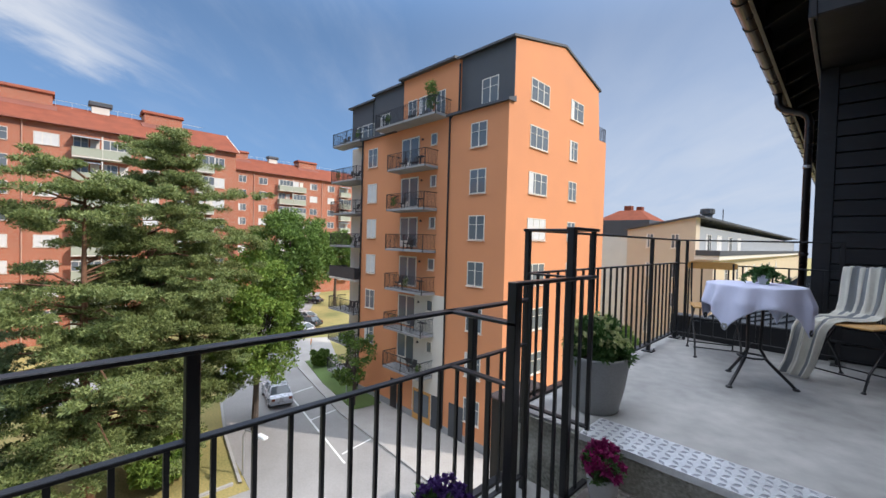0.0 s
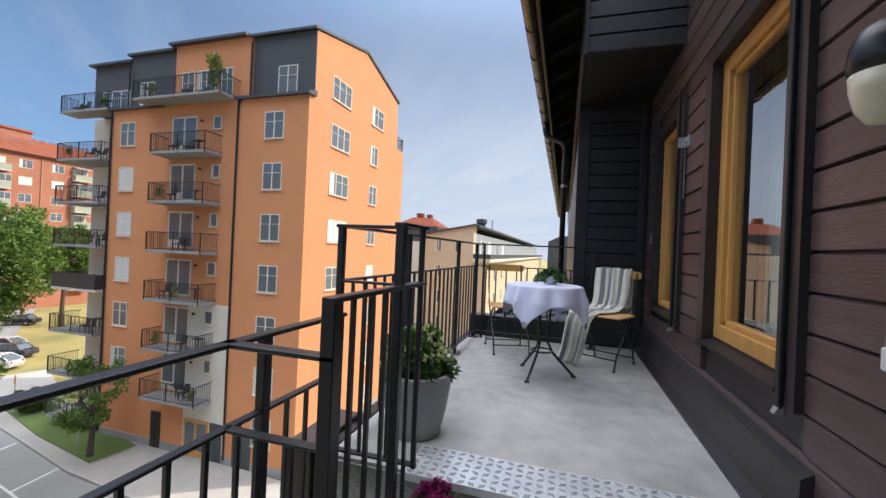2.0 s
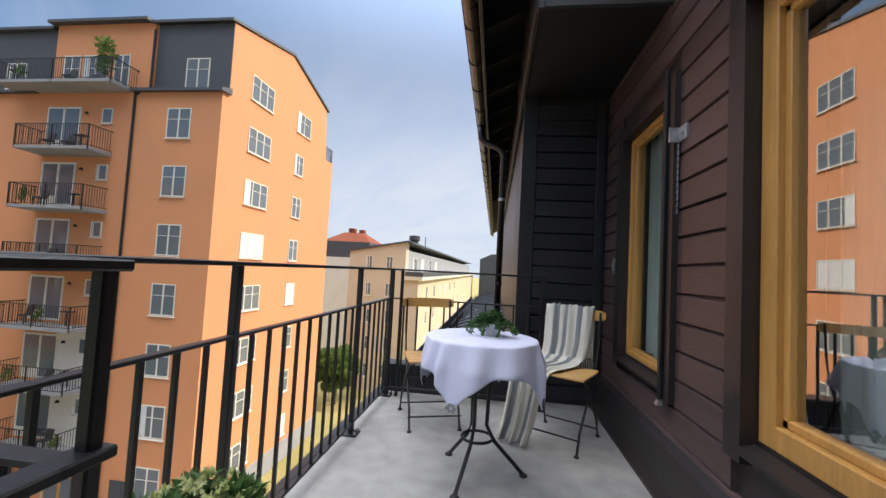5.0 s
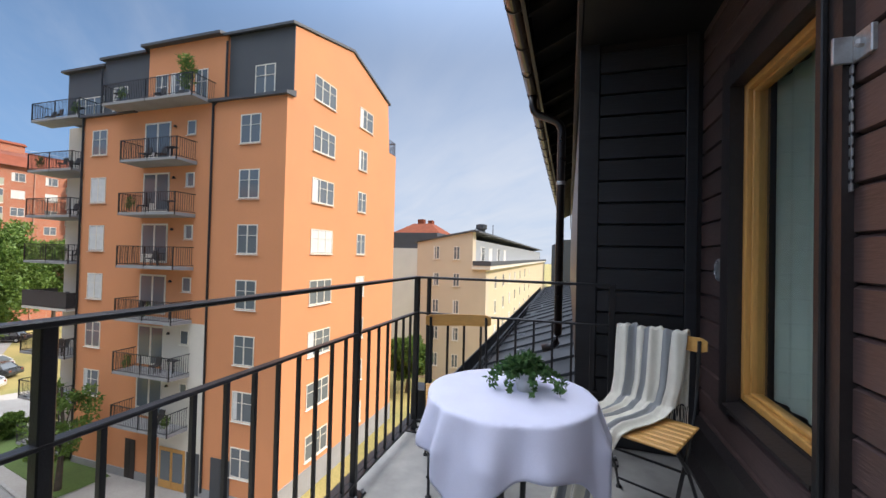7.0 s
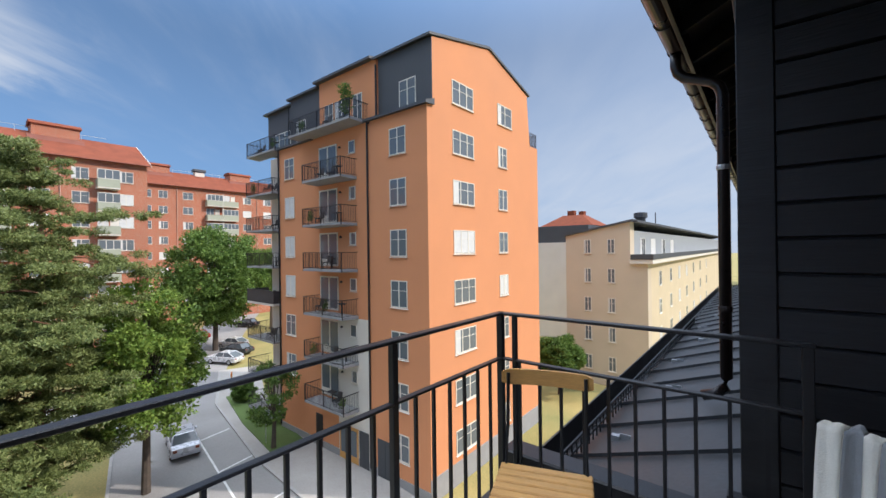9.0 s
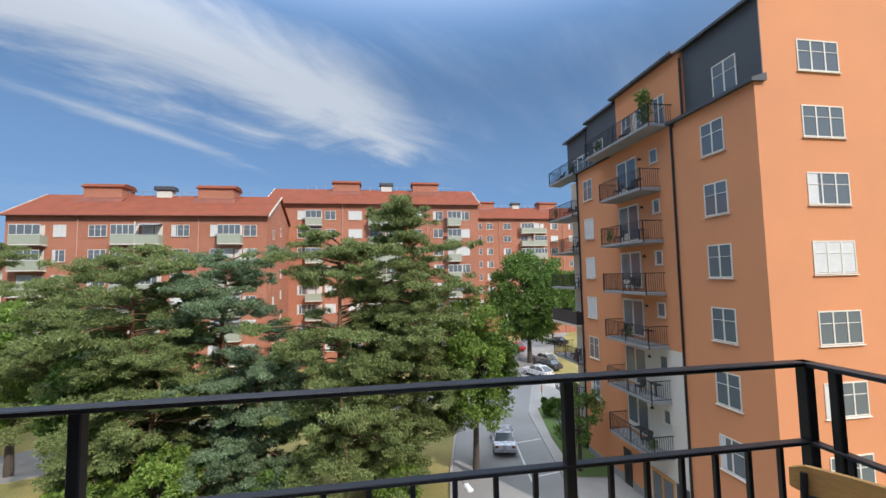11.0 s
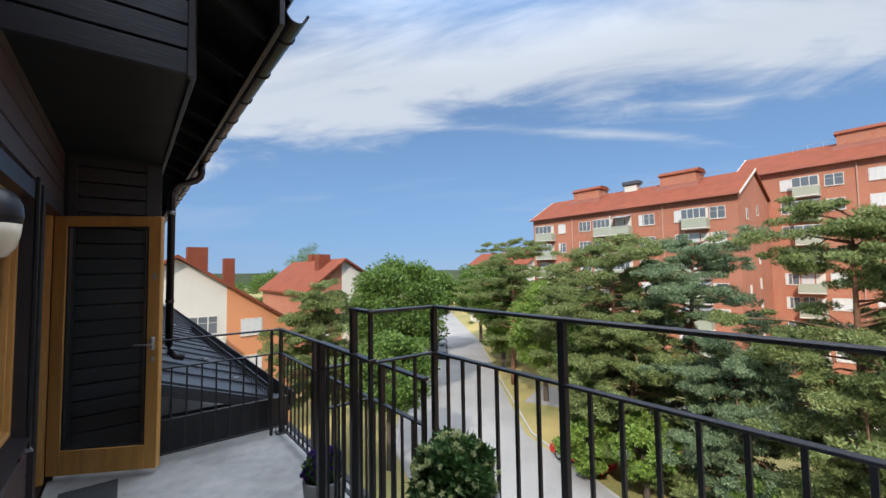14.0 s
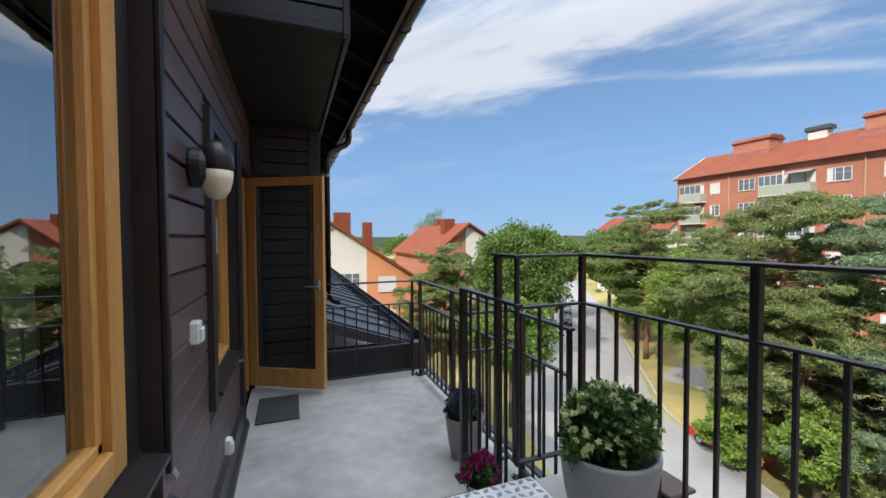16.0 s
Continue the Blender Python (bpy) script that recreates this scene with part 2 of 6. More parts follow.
NEEDLEB = leaf_mat("blue green pine needles", (0.095, 0.15, 0.075), (0.24, 0.31, 0.165))
FOLIAGE = leaf_mat("broad leaves", (0.055, 0.11, 0.02), (0.17, 0.26, 0.055))
BRIGHT = leaf_mat("bright young leaves", (0.1, 0.18, 0.03), (0.26, 0.36, 0.07))
BARK = mat("reddish pine bark", (0.2, 0.1, 0.055), 0.9, 0, 0.35, 5, 0.6, 30)
BARKD = mat("grey brown bark", (0.09, 0.07, 0.055), 0.9, 0, 0.35, 5, 0.6, 30)
ORANGE = mat("orange lime render", (0.63, 0.265, 0.12), 0.9, 0, 0.07, 0.35, 0.15, 18)
WHITER = mat("off white render", (0.66, 0.62, 0.54), 0.9, 0, 0.07, 0.5, 0.15, 18)
BEIGE = mat("beige render", (0.55, 0.46, 0.34), 0.9, 0, 0.07, 0.5, 0.15, 18)
YELLOWR = mat("light yellow render", (0.58, 0.48, 0.32), 0.9, 0, 0.07, 0.5, 0.15, 18)
SLATE = mat("dark grey sheet cladding", (0.06, 0.066, 0.074), 0.6, 0, 0.15, 1, 0.1, 20)
GREYC = mat("light grey cladding", (0.3, 0.32, 0.33), 0.7, 0, 0.1, 1, 0.1, 20)
PLINTH = mat("grey plinth", (0.3, 0.3, 0.3), 0.9, 0, 0.15, 1, 0.2, 20)
WFRAME = mat("white painted frame", (0.7, 0.66, 0.57), 0.5, 0, 0.05, 4, 0.02, 40)
BRICK = brick_mat("red brick", (0.44, 0.125, 0.055), (0.36, 0.095, 0.045), (0.42, 0.28, 0.2))
TILE = mat("red clay roof tile", (0.215, 0.065, 0.036), 0.9, 0, 0.25, 0.8, 0.4, 14, spec=0.12)
TILED = mat("weathered dark clay", (0.2, 0.065, 0.04), 0.8, 0, 0.25, 0.8, 0.3, 14)
PIPEP = mat("pale pink pipe paint", (0.5, 0.3, 0.22), 0.6, 0, 0.15, 2, 0.1, 30)
SAGE = mat("sage green balcony sheet", (0.36, 0.38, 0.29), 0.7, 0, 0.08, 2, 0.05, 20)
ASPHALT = mat("worn asphalt", (0.27, 0.262, 0.25), 0.9, 0, 0.2, 0.25, 0.3, 12)
PAVE = mat("grey paving", (0.36, 0.34, 0.31), 0.9, 0, 0.15, 0.6, 0.3, 8)
KERB = mat("granite kerb", (0.36, 0.35, 0.33), 0.8, 0, 0.15, 4, 0.3, 30)
GRASS = mat("dry summer grass", (0.36, 0.27, 0.1), 0.95, 0, 0.3, 0.16, 0.6, 9, stain=(0.12, 0.14, 0.04))
LAWN = mat("green lawn", (0.09, 0.14, 0.035), 0.95, 0, 0.3, 0.4, 0.6, 9)
PAINTW = mat("white road paint", (0.7, 0.7, 0.68), 0.8, 0, 0.2, 3, 0.1, 30)
RUBBER = mat("tyre rubber", (0.015, 0.015, 0.015), 0.8, 0, 0.2, 9, 0.1, 60)
MATM = mat("dark grey door mat", (0.055, 0.058, 0.062), 0.95, 0, 0.2, 30, 0.6, 300)
CREAM = mat("opal lamp glass", (0.75, 0.68, 0.5), 0.25, 0, 0.04, 6, 0, 40)
WHITEP = mat("white plastic", (0.72, 0.72, 0.7), 0.4, 0, 0.04, 6, 0, 40)
SIGNO = mat("orange road sign", (0.75, 0.22, 0.03), 0.5, 0, 0.05, 5, 0, 30)
FURN = mat("dark balcony furniture", (0.05, 0.045, 0.045), 0.7, 0, 0.3, 5, 0.1, 40)


# ---- mesh tools ----
class Mesh:
    """Collects faces for one mesh."""
    def __init__(self):
        self.v, self.f = [], []

    def add(self, vs, fs):
        o = len(self.v)
        self.v += [tuple(p) for p in vs]
        self.f += [tuple(o + i for i in q) for q in fs]
        return self

    def box(self, x0, x1, y0, y1, z0, z1):
        return self.add([(x, y, z) for z in (z0, z1) for y in (y0, y1) for x in (x0, x1)],
                        [(0, 2, 3, 1), (4, 5, 7, 6), (0, 1, 5, 4), (2, 6, 7, 3), (0, 4, 6, 2), (1, 3, 7, 5)])

    def bevel_box(self, x0, x1, y0, y1, z0, z1, b=0.004):
        """A box with its edges taken off."""
        bm = bmesh.new()
        bmesh.ops.create_cube(bm, size=1, matrix=Matrix.Translation(((x0 + x1) / 2, (y0 + y1) / 2, (z0 + z1) / 2)) @ Matrix.Diagonal((x1 - x0, y1 - y0, z1 - z0, 1)))
        bmesh.ops.bevel(bm, geom=bm.edges[:], offset=b, segments=1, affect="EDGES")
        bm.verts.index_update()
        self.add([v.co for v in bm.verts], [[v.index for v in q.verts] for q in bm.faces])
        bm.free()
        return self

    def prism(self, pts, axis, a, b):
        """A flat outline (two coordinates a corner) drawn out along an axis from a to b."""
        n = len(pts)
        mk = {"x": lambda p, t: (t, p[0], p[1]), "y": lambda p, t: (p[0], t, p[1]), "z": lambda p, t: (p[0], p[1], t)}[axis]
        return self.add([mk(p, a) for p in pts] + [mk(p, b) for p in pts],
                        [tuple(range(n))[::-1], tuple(range(n, 2 * n))] + [(i, (i + 1) % n, n + (i + 1) % n, n + i) for i in range(n)])

    def tube(self, pts, r, n=8, r1=None):
        pts = [Vector(p) for p in pts]
        rings, m = [], len(pts)
        for i, p in enumerate(pts):
            d = (pts[min(i + 1, m - 1)] - pts[max(i - 1, 0)]).normalized()
            u = d.cross(Vector((0, 0, 1)) if abs(d.z) < 0.9 else Vector((1, 0, 0))).normalized()
            w = d.cross(u)
            rr = r if r1 is None else r + (r1 - r) * i / (m - 1)
            rings += [p + (u * math.cos(2 * math.pi * k / n) + w * math.sin(2 * math.pi * k / n)) * rr for k in range(n)]
        fs = [(i * n + k, i * n + (k + 1) % n, (i + 1) * n + (k + 1) % n, (i + 1) * n + k) for i in range(m - 1) for k in range(n)]
        fs += [tuple(range(n))[::-1], tuple((m - 1) * n + k for k in range(n))]
        return self.add(rings, fs)

    def lathe(self, prof, n=28, c=(0, 0, 0)):
        vs = [(c[0] + r * math.cos(2 * math.pi * k / n), c[1] + r * math.sin(2 * math.pi * k / n), c[2] + z) for r, z in prof for k in range(n)]
        m = len(prof)
        fs = [(i * n + k, i * n + (k + 1) % n, (i + 1) * n + (k + 1) % n, (i + 1) * n + k) for i in range(m - 1) for k in range(n)]
        fs += [tuple(range(n))[::-1], tuple((m - 1) * n + k for k in range(n))]
        return self.add(vs, fs)

    def lattice(self, xs, zs, gaps, y0, y1):
        """One joined frame on a grid in the xz plane; gaps names the cells (i, k) that stay open."""
        nx, nz, o = len(xs), len(zs), len(self.v)
        self.v += [(x, y, z) for y in (y0, y1) for z in zs for x in xs]
        at = lambda q, i, k: o + q * nx * nz + k * nx + i
        solid = lambda i, k: 0 <= i < nx - 1 and 0 <= k < nz - 1 and (i, k) not in gaps
        for i in range(nx - 1):
            for k in range(nz - 1):
                if not solid(i, k):
                    continue
                self.f += [(at(0, i, k), at(0, i + 1, k), at(0, i + 1, k + 1), at(0, i, k + 1)), (at(1, i, k), at(1, i, k + 1), at(1, i + 1, k + 1), at(1, i + 1, k))]
                for di, dk, (a, b) in ((-1, 0, ((i, k), (i, k + 1))), (1, 0, ((i + 1, k), (i + 1, k + 1))), (0, -1, ((i, k), (i + 1, k))), (0, 1, ((i, k + 1), (i + 1, k + 1)))):
                    if not solid(i + di, k + dk):
                        self.f.append((at(0, *a), at(0, *b), at(1, *b), at(1, *a)))
        return self

    def data(self, name, material, smooth=False):
        me = bpy.data.meshes.new(name)
        me.from_pydata(self.v, [], self.f)
        if smooth:
            me.shade_smooth()
        me.materials.append(material)
        bm = bmesh.new(); bm.from_mesh(me); bmesh.ops.recalc_face_normals(bm, faces=bm.faces[:]); bm.to_mesh(me); bm.free()
        return me


def part(name, mesh, material, parent=None, label="", smooth=False, at=None):
    """One mesh object, under a thing or a part. mesh: a Mesh, or mesh data made before."""
    ob = new(name, mesh.data(name, material, smooth) if isinstance(mesh, Mesh) else mesh)
    if parent is not None:
        ob.parent = parent
    if at is not None:
        ob.matrix_basis = at
    return tagged(ob, label)


def thing(name, label, category, at=None, group="", kind=""):
    ob = new(name)
    if at is not None:
        ob.matrix_basis = at
    return tagged(ob, label, category, group, kind)


def soup(name, tris, material):
    """A mesh from an array of triangles, each an island of its own."""
    t = np.asarray(tris, dtype=np.float32).reshape(-1, 3, 3)
    me = bpy.data.meshes.new(name)
    n = len(t)
    me.vertices.add(n * 3); me.loops.add(n * 3); me.polygons.add(n)
    me.vertices.foreach_set("co", t.ravel())
    me.loops.foreach_set("vertex_index", np.arange(n * 3, dtype=np.int32))
    me.polygons.foreach_set("loop_start", np.arange(0, n * 3, 3, dtype=np.int32))
    me.update(calc_edges=True)
    me.materials.append(material)
    return me


def blades(rng, centres, radii, count, length, width):
    """Small leaf triangles scattered in ellipsoids round the centres."""
    c = np.repeat(np.asarray(centres), count, axis=0)
    r = np.repeat(np.asarray(radii), count, axis=0)
    n = len(c)
    d = rng.normal(size=(n, 3)); d /= np.linalg.norm(d, axis=1)[:, None]
    p = c + d * r * (rng.random((n, 1)) ** 0.45)
    a = rng.normal(size=(n, 3)) + d * 0.8 + np.array([0, 0, 0.25]); a /= np.linalg.norm(a, axis=1)[:, None]
    b = np.cross(a, rng.normal(size=(n, 3))); b /= np.linalg.norm(b, axis=1)[:, None]
    s = length * (0.6 + 0.8 * rng.random((n, 1)))
    w = width * (0.6 + 0.8 * rng.random((n, 1)))
    return np.stack([p - b * w / 2, p + b * w / 2, p + a * s], axis=1)


# ---- the terrace: floors, walls, windows ----
WALL_X, ZU, ZL = 2.7, 0.25, -0.15
floor_u = tagged(part("floor_upper", Mesh().box(0.78, WALL_X, 3.25, 6.42, -0.2, ZU), CONCRETE), "grey trowelled concrete floor of the upper terrace", "floor", kind="structure")
floor_l = tagged(part("floor_lower", Mesh().box(0.78, WALL_X, -0.1, 3.25, -0.45, ZL), CONCRETE), "grey trowelled concrete floor of the lower terrace", "floor", kind="structure")
riser = tagged(part("step_riser", Mesh().box(0.8, WALL_X - 0.03, 3.235, 3.248, -0.15, 0.235), RISER), "stained raw concrete riser between the floors", "step", kind="structure")
step = thing("step", "low step of weathered grey planks below the concrete edge", "step", kind="structure")
for k in range(3):
    part("plank", Mesh().bevel_box(1.3, 2.6, 2.925 + k * 0.103, 3.022 + k * 0.103, 0.02, 0.05, 0.004), PLANKW, step)
part("support", Mesh().box(1.34, 2.56, 2.97, 3.2, ZL, 0.02), TRIM, step)
plate = thing("nosing_plate", "aluminium checker plate with raised lozenges along the step edge", "step plate", kind="structure")
part("sheet", Mesh().box(1.2, 2.6, 3.225, 3.5, ZU, ZU + 0.004).box(1.2, 2.6, 3.225, 3.229, ZU - 0.03, ZU), ALU, plate)
loz = Mesh()
for i in range(30):
    for j in range(6):
        cx, cy = 1.225 + i * 0.047, 3.245 + j * 0.046
        a = radians(45 if (i + j) % 2 else -45)
        u, w = Vector((math.cos(a), math.sin(a), 0)) * 0.025, Vector((-math.sin(a), math.cos(a), 0)) * 0.013
        c = Vector((cx, cy, ZU + 0.004))
        t = Vector((0, 0, 0.003))
        loz.add([c - u, c - w, c + u, c + w, c - u * .6 + t, c - w * .6 + t, c + u * .6 + t, c + w * .6 + t], [(4, 5, 6, 7), (0, 1, 5, 4), (1, 2, 6, 5), (2, 3, 7, 6), (3, 0, 4, 7)])
tagged(part("lozenges", loz, LOZ, plate), kind="stuff")

WINDOWS = [("window_1", 3.44, 4.36, 0.8, 2.46), ("window_2", 5.08, 5.85, 0.82, 2.4), ("window_3", 1.55, 2.42, 0.62, 2.02)]
DOOR = (0.27, 1.12, ZL, 2.06)
HOLES = [w[1:] for w in WINDOWS] + [DOOR]


def split(a, b, z0, z1, holes):
    """The runs of a board from a to b that are left beside the openings."""
    runs = [(a, b)]
    for h0, h1, hz0, hz1 in holes:
        if z1 <= hz0 + 0.001 or z0 >= hz1 - 0.001:
            continue
        runs = [q for r0, r1 in runs for q in ((r0, min(r1, h0)), (max(r0, h1), r1)) if q[1] - q[0] > 0.01]
    return runs


# the wall's core, in storeys cut by the openings
wall = thing("wall_house", "house wall clad in dark brown horizontal boards", "wall", kind="structure")
cuts = sorted({-0.45, 4.6} | {z for h in HOLES for z in h[2:]})
core = Mesh()
for z0, z1 in zip(cuts, cuts[1:]):
    for a, b in split(-0.1, 6.42, z0, z1, HOLES):
        core.box(WALL_X + 0.025, WALL_X + 0.25, a, b, z0, z1)
part("core", core, TRIM, wall)
pitch = 0.147
BOARD_MESH = {}


def board(parent, run, z, face):
    """A lapped board, thicker at its foot. face: 'w' looks to -x, 's' to -y, 'n' to +y."""
    a, b = run
    key = (round(b - a, 3), face)
    if key not in BOARD_MESH:
        prof = [(-0.0, 0.0), (-0.024, 0.006), (-0.024, pitch - 0.014), (-0.01, pitch - 0.004), (0, pitch - 0.004)]
        me = Mesh().prism([(p, q) for p, q in prof], "y", 0, b - a)
        BOARD_MESH[key] = me.data("board", BOARD)
    return BOARD_MESH[key]


z = 0.42 - pitch * 4
while z < 4.3:
    for a, b in split(-0.1, 6.4, z, z + pitch, [(h[0] - 0.11, h[1] + 0.11, h[2] - (0.09 if h[2] > 0 else 0), h[3] + 0.1) for h in HOLES]):
        if z > 2.68:
            a = max(a, 2.34)
        if z > 2.94:
            b = min(b, 5.08)
        if z < ZU + 0.1:
            b = min(b, 3.22)
        if b - a > 0.02:
            part("board", board(wall, (a, b), z, "w"), BOARD, wall, at=Matrix.Translation((WALL_X + 0.025, a, z)))
    z += pitch
base = Mesh().prism([(WALL_X + 0.02, ZU), (WALL_X - 0.09, ZU), (WALL_X - 0.09, ZU + 0.02), (WALL_X - 0.045, ZU + 0.06), (WALL_X - 0.04, ZU + 0.26), (WALL_X + 0.02, ZU + 0.3)], "y", 3.25, 6.4)
tagged(part("baseboard", base, TRIM), "black sheet metal flashing along the foot of the wall", "baseboard", kind="structure")
base = Mesh().prism([(WALL_X + 0.02, ZL), (WALL_X - 0.06, ZL), (WALL_X - 0.055, ZL + 0.03), (WALL_X - 0.03, ZL + 0.06), (WALL_X - 0.03, ZL + 0.2), (WALL_X + 0.02, ZL + 0.22)], "y", 1.15, 3.22)
tagged(part("baseboard", base, TRIM), "black sheet metal flashing along the lower wall foot", "baseboard", kind="structure")


def window(name, y0, y1, z0, z1, label):
    w = thing(name, label, "window", kind="structure")
    oy = y0
    if name == "window_1":
        part("reveal", Mesh().box(WALL_X + 0.031, WALL_X + 0.22, y0, y0 + 0.09, z0, z1), TRIM, w)
        y0 += 0.09
    t, x = (0.085 if name == "window_1" else 0.036), WALL_X
    bead = 0.03 if name == "window_1" else 0.014
    fr = Mesh()
    for a, b, c, d in ((y0, y0 + t, z0, z1), (y1 - t, y1, z0, z1), (y0 + t, y1 - t, z0, z0 + t), (y0 + t, y1 - t, z1 - t, z1)):
        fr.bevel_box(x + 0.03, x + 0.12, a, b, c, d, 0.005)
    i = t
    for a, b, c, d in ((y0 + i, y0 + i + bead, z0 + i, z1 - i), (y1 - i - bead, y1 - i, z0 + i, z1 - i), (y0 + i, y1 - i, z0 + i, z0 + i + bead), (y0 + i, y1 - i, z1 - i - bead, z1 - i)):
        fr.bevel_box(x + 0.055, x + 0.11, a, b, c, d, 0.004)
    part("window_frame", fr, PINEW, w, "oiled yellow pine frame")
    pane = part("pane", Mesh().add([(x + 0.08, a, b) for a, b in ((y0 + t + .008, z0 + t + .008), (y1 - t - .008, z0 + t + .008), (y1 - t - .008, z1 - t - .008), (y0 + t + .008, z1 - t - .008))], [(0, 3, 2, 1)]), GLASS if name == "window_1" else GLASSP, w)
    pane.visible_shadow = False
    if pane.data.polygons[0].normal.x > 0:
        pane.data.flip_normals()
    x, y0 = WALL_X, oy
    part("lining", Mesh().box(x - 0.03, x + 0.03, y0 - 0.11, y0 - 0.002, z0 - 0.09, z1 + 0.1).box(x - 0.03, x + 0.03, y1 + 0.002, y1 + 0.11, z0 - 0.09, z1 + 0.1)
         .box(x - 0.03, x + 0.03, y0 - 0.002, y1 + 0.002, z1 + 0.002, z1 + 0.1), TRIM, w, "black brown casing boards")
    part("window_sill", Mesh().prism([(x + 0.08, z0), (x - 0.05, z0 - 0.03), (x - 0.05, z0 - 0.045), (x + 0.08, z0 - 0.09)], "y", y0 - 0.002, y1 + 0.002), TRIM, w, "black sheet metal sill")
    part("cover_strip", Mesh().bevel_box(x - 0.05, x - 0.031, y0 - 0.045, y0 - 0.01, z0 - 0.1, z1 + 0.14, 0.004), BLACK, w)
    part("bracket", Mesh().prism([(x - 0.062, z0 - 0.12), (x - 0.03, z0 - 0.12), (x - 0.03, z0 - 0.085), (x - 0.045, z0 - 0.085)], "y", y0 - 0.045, y0 - 0.012), ZINC, w, "galvanised end bracket")
    return w


window(*WINDOWS[0], "tall window with yellow pine frame in the dark wall")
window(*WINDOWS[1], "narrow tall window with yellow pine frame beside the chair")
window(*WINDOWS[2], "window with yellow pine frame beside the wall lamp")
w3 = thing("window_handle", "brushed metal handle on the pine window frame", "handle")
part("grip", Mesh().bevel_box(WALL_X - 0.03, WALL_X - 0.012, 2.36, 2.385, 1.35, 1.55, 0.006), ZINC, w3)
part("rose", Mesh().bevel_box(WALL_X - 0.012, WALL_X + 0.03, 2.355, 2.39, 1.42, 1.5, 0.004), ZINC, w3)
rm = tagged(part("wall_room", Mesh().box(4.6, 4.7, -1, 7, -0.5, 3.2).box(2.9, 4.6, 6.6, 6.7, -.5, 3.2).box(2.9, 4.6, -1, -.9, -.5, 3.2), ROOM), "plain pale inner walls of the room behind", "wall", kind="structure")
tagged(part("floor_room", Mesh().box(2.9, 4.6, -0.9, 6.6, -0.3, -0.14), PLANKW), "plain floor of the room behind the windows", "floor", kind="structure")
tagged(part("ceiling_room", Mesh().box(2.9, 4.6, -0.9, 6.6, 2.55, 2.65), ROOM), "plain ceiling of the room behind the windows", "ceiling", kind="structure")
for y0, y1, z0, z1, cx in ((4.12, 4.33, 0.85, 2.5, 2.98), (5.1, 5.82, 0.85, 2.39, 2.86)):
    cu = Mesh()
    n = 24
    cu.add([(cx + 0.012 * math.sin(k * 1.3), y0 + (y1 - y0) * k / n, zz) for zz in (z0, z1) for k in range(n + 1)], [(k, k + 1, n + 2 + k, n + 1 + k) for k in range(n)])
    tagged(part("curtain", cu, BLINDG, smooth=True), "pale hanging curtain behind the window glass", "curtain")

# end walls of the two recesses, corner boards, soffits and gables over them
for name, y0, y1, sgn, zb, zt in (("wall_far", 6.4, 6.6, -1, -0.2, 2.97), ("wall_near", -0.3, -0.1, 1, -0.45, 2.7)):
    e = thing(name, "boarded end wall of the terrace recess, colour darkened for shade", "wall", kind="structure")
    part("core", Mesh().box(1.97, WALL_X + 0.2, y0, y1, zb, zt), TRIM, e)
    z = ZU + 0.02 if sgn < 0 else ZL + 0.1
    yy = y0 if sgn < 0 else y1
    me = None
    while z < zt - 0.08:
        if me is None:
            prof = [(yy, 0.0), (yy + sgn * 0.024, 0.006), (yy + sgn * 0.024, pitch - 0.014), (yy + sgn * 0.01, pitch - 0.004), (yy, pitch - 0.004)]
            me = Mesh().prism(prof, "x", 2.085, 2.6).data("board", BOARD_SHADE)
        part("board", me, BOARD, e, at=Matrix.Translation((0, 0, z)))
        z += pitch
    ya, yb = sorted((yy, yy + sgn * 0.035))
    part("corner_board", Mesh().bevel_box(1.95, 2.08, ya, yb, zb + 0.2, zt, 0.004), BOARD_SHADE, e)
    part("corner_board", Mesh().bevel_box(2.605, 2.672, ya, yb, zb + 0.2, zt, 0.004), BOARD_SHADE, e)
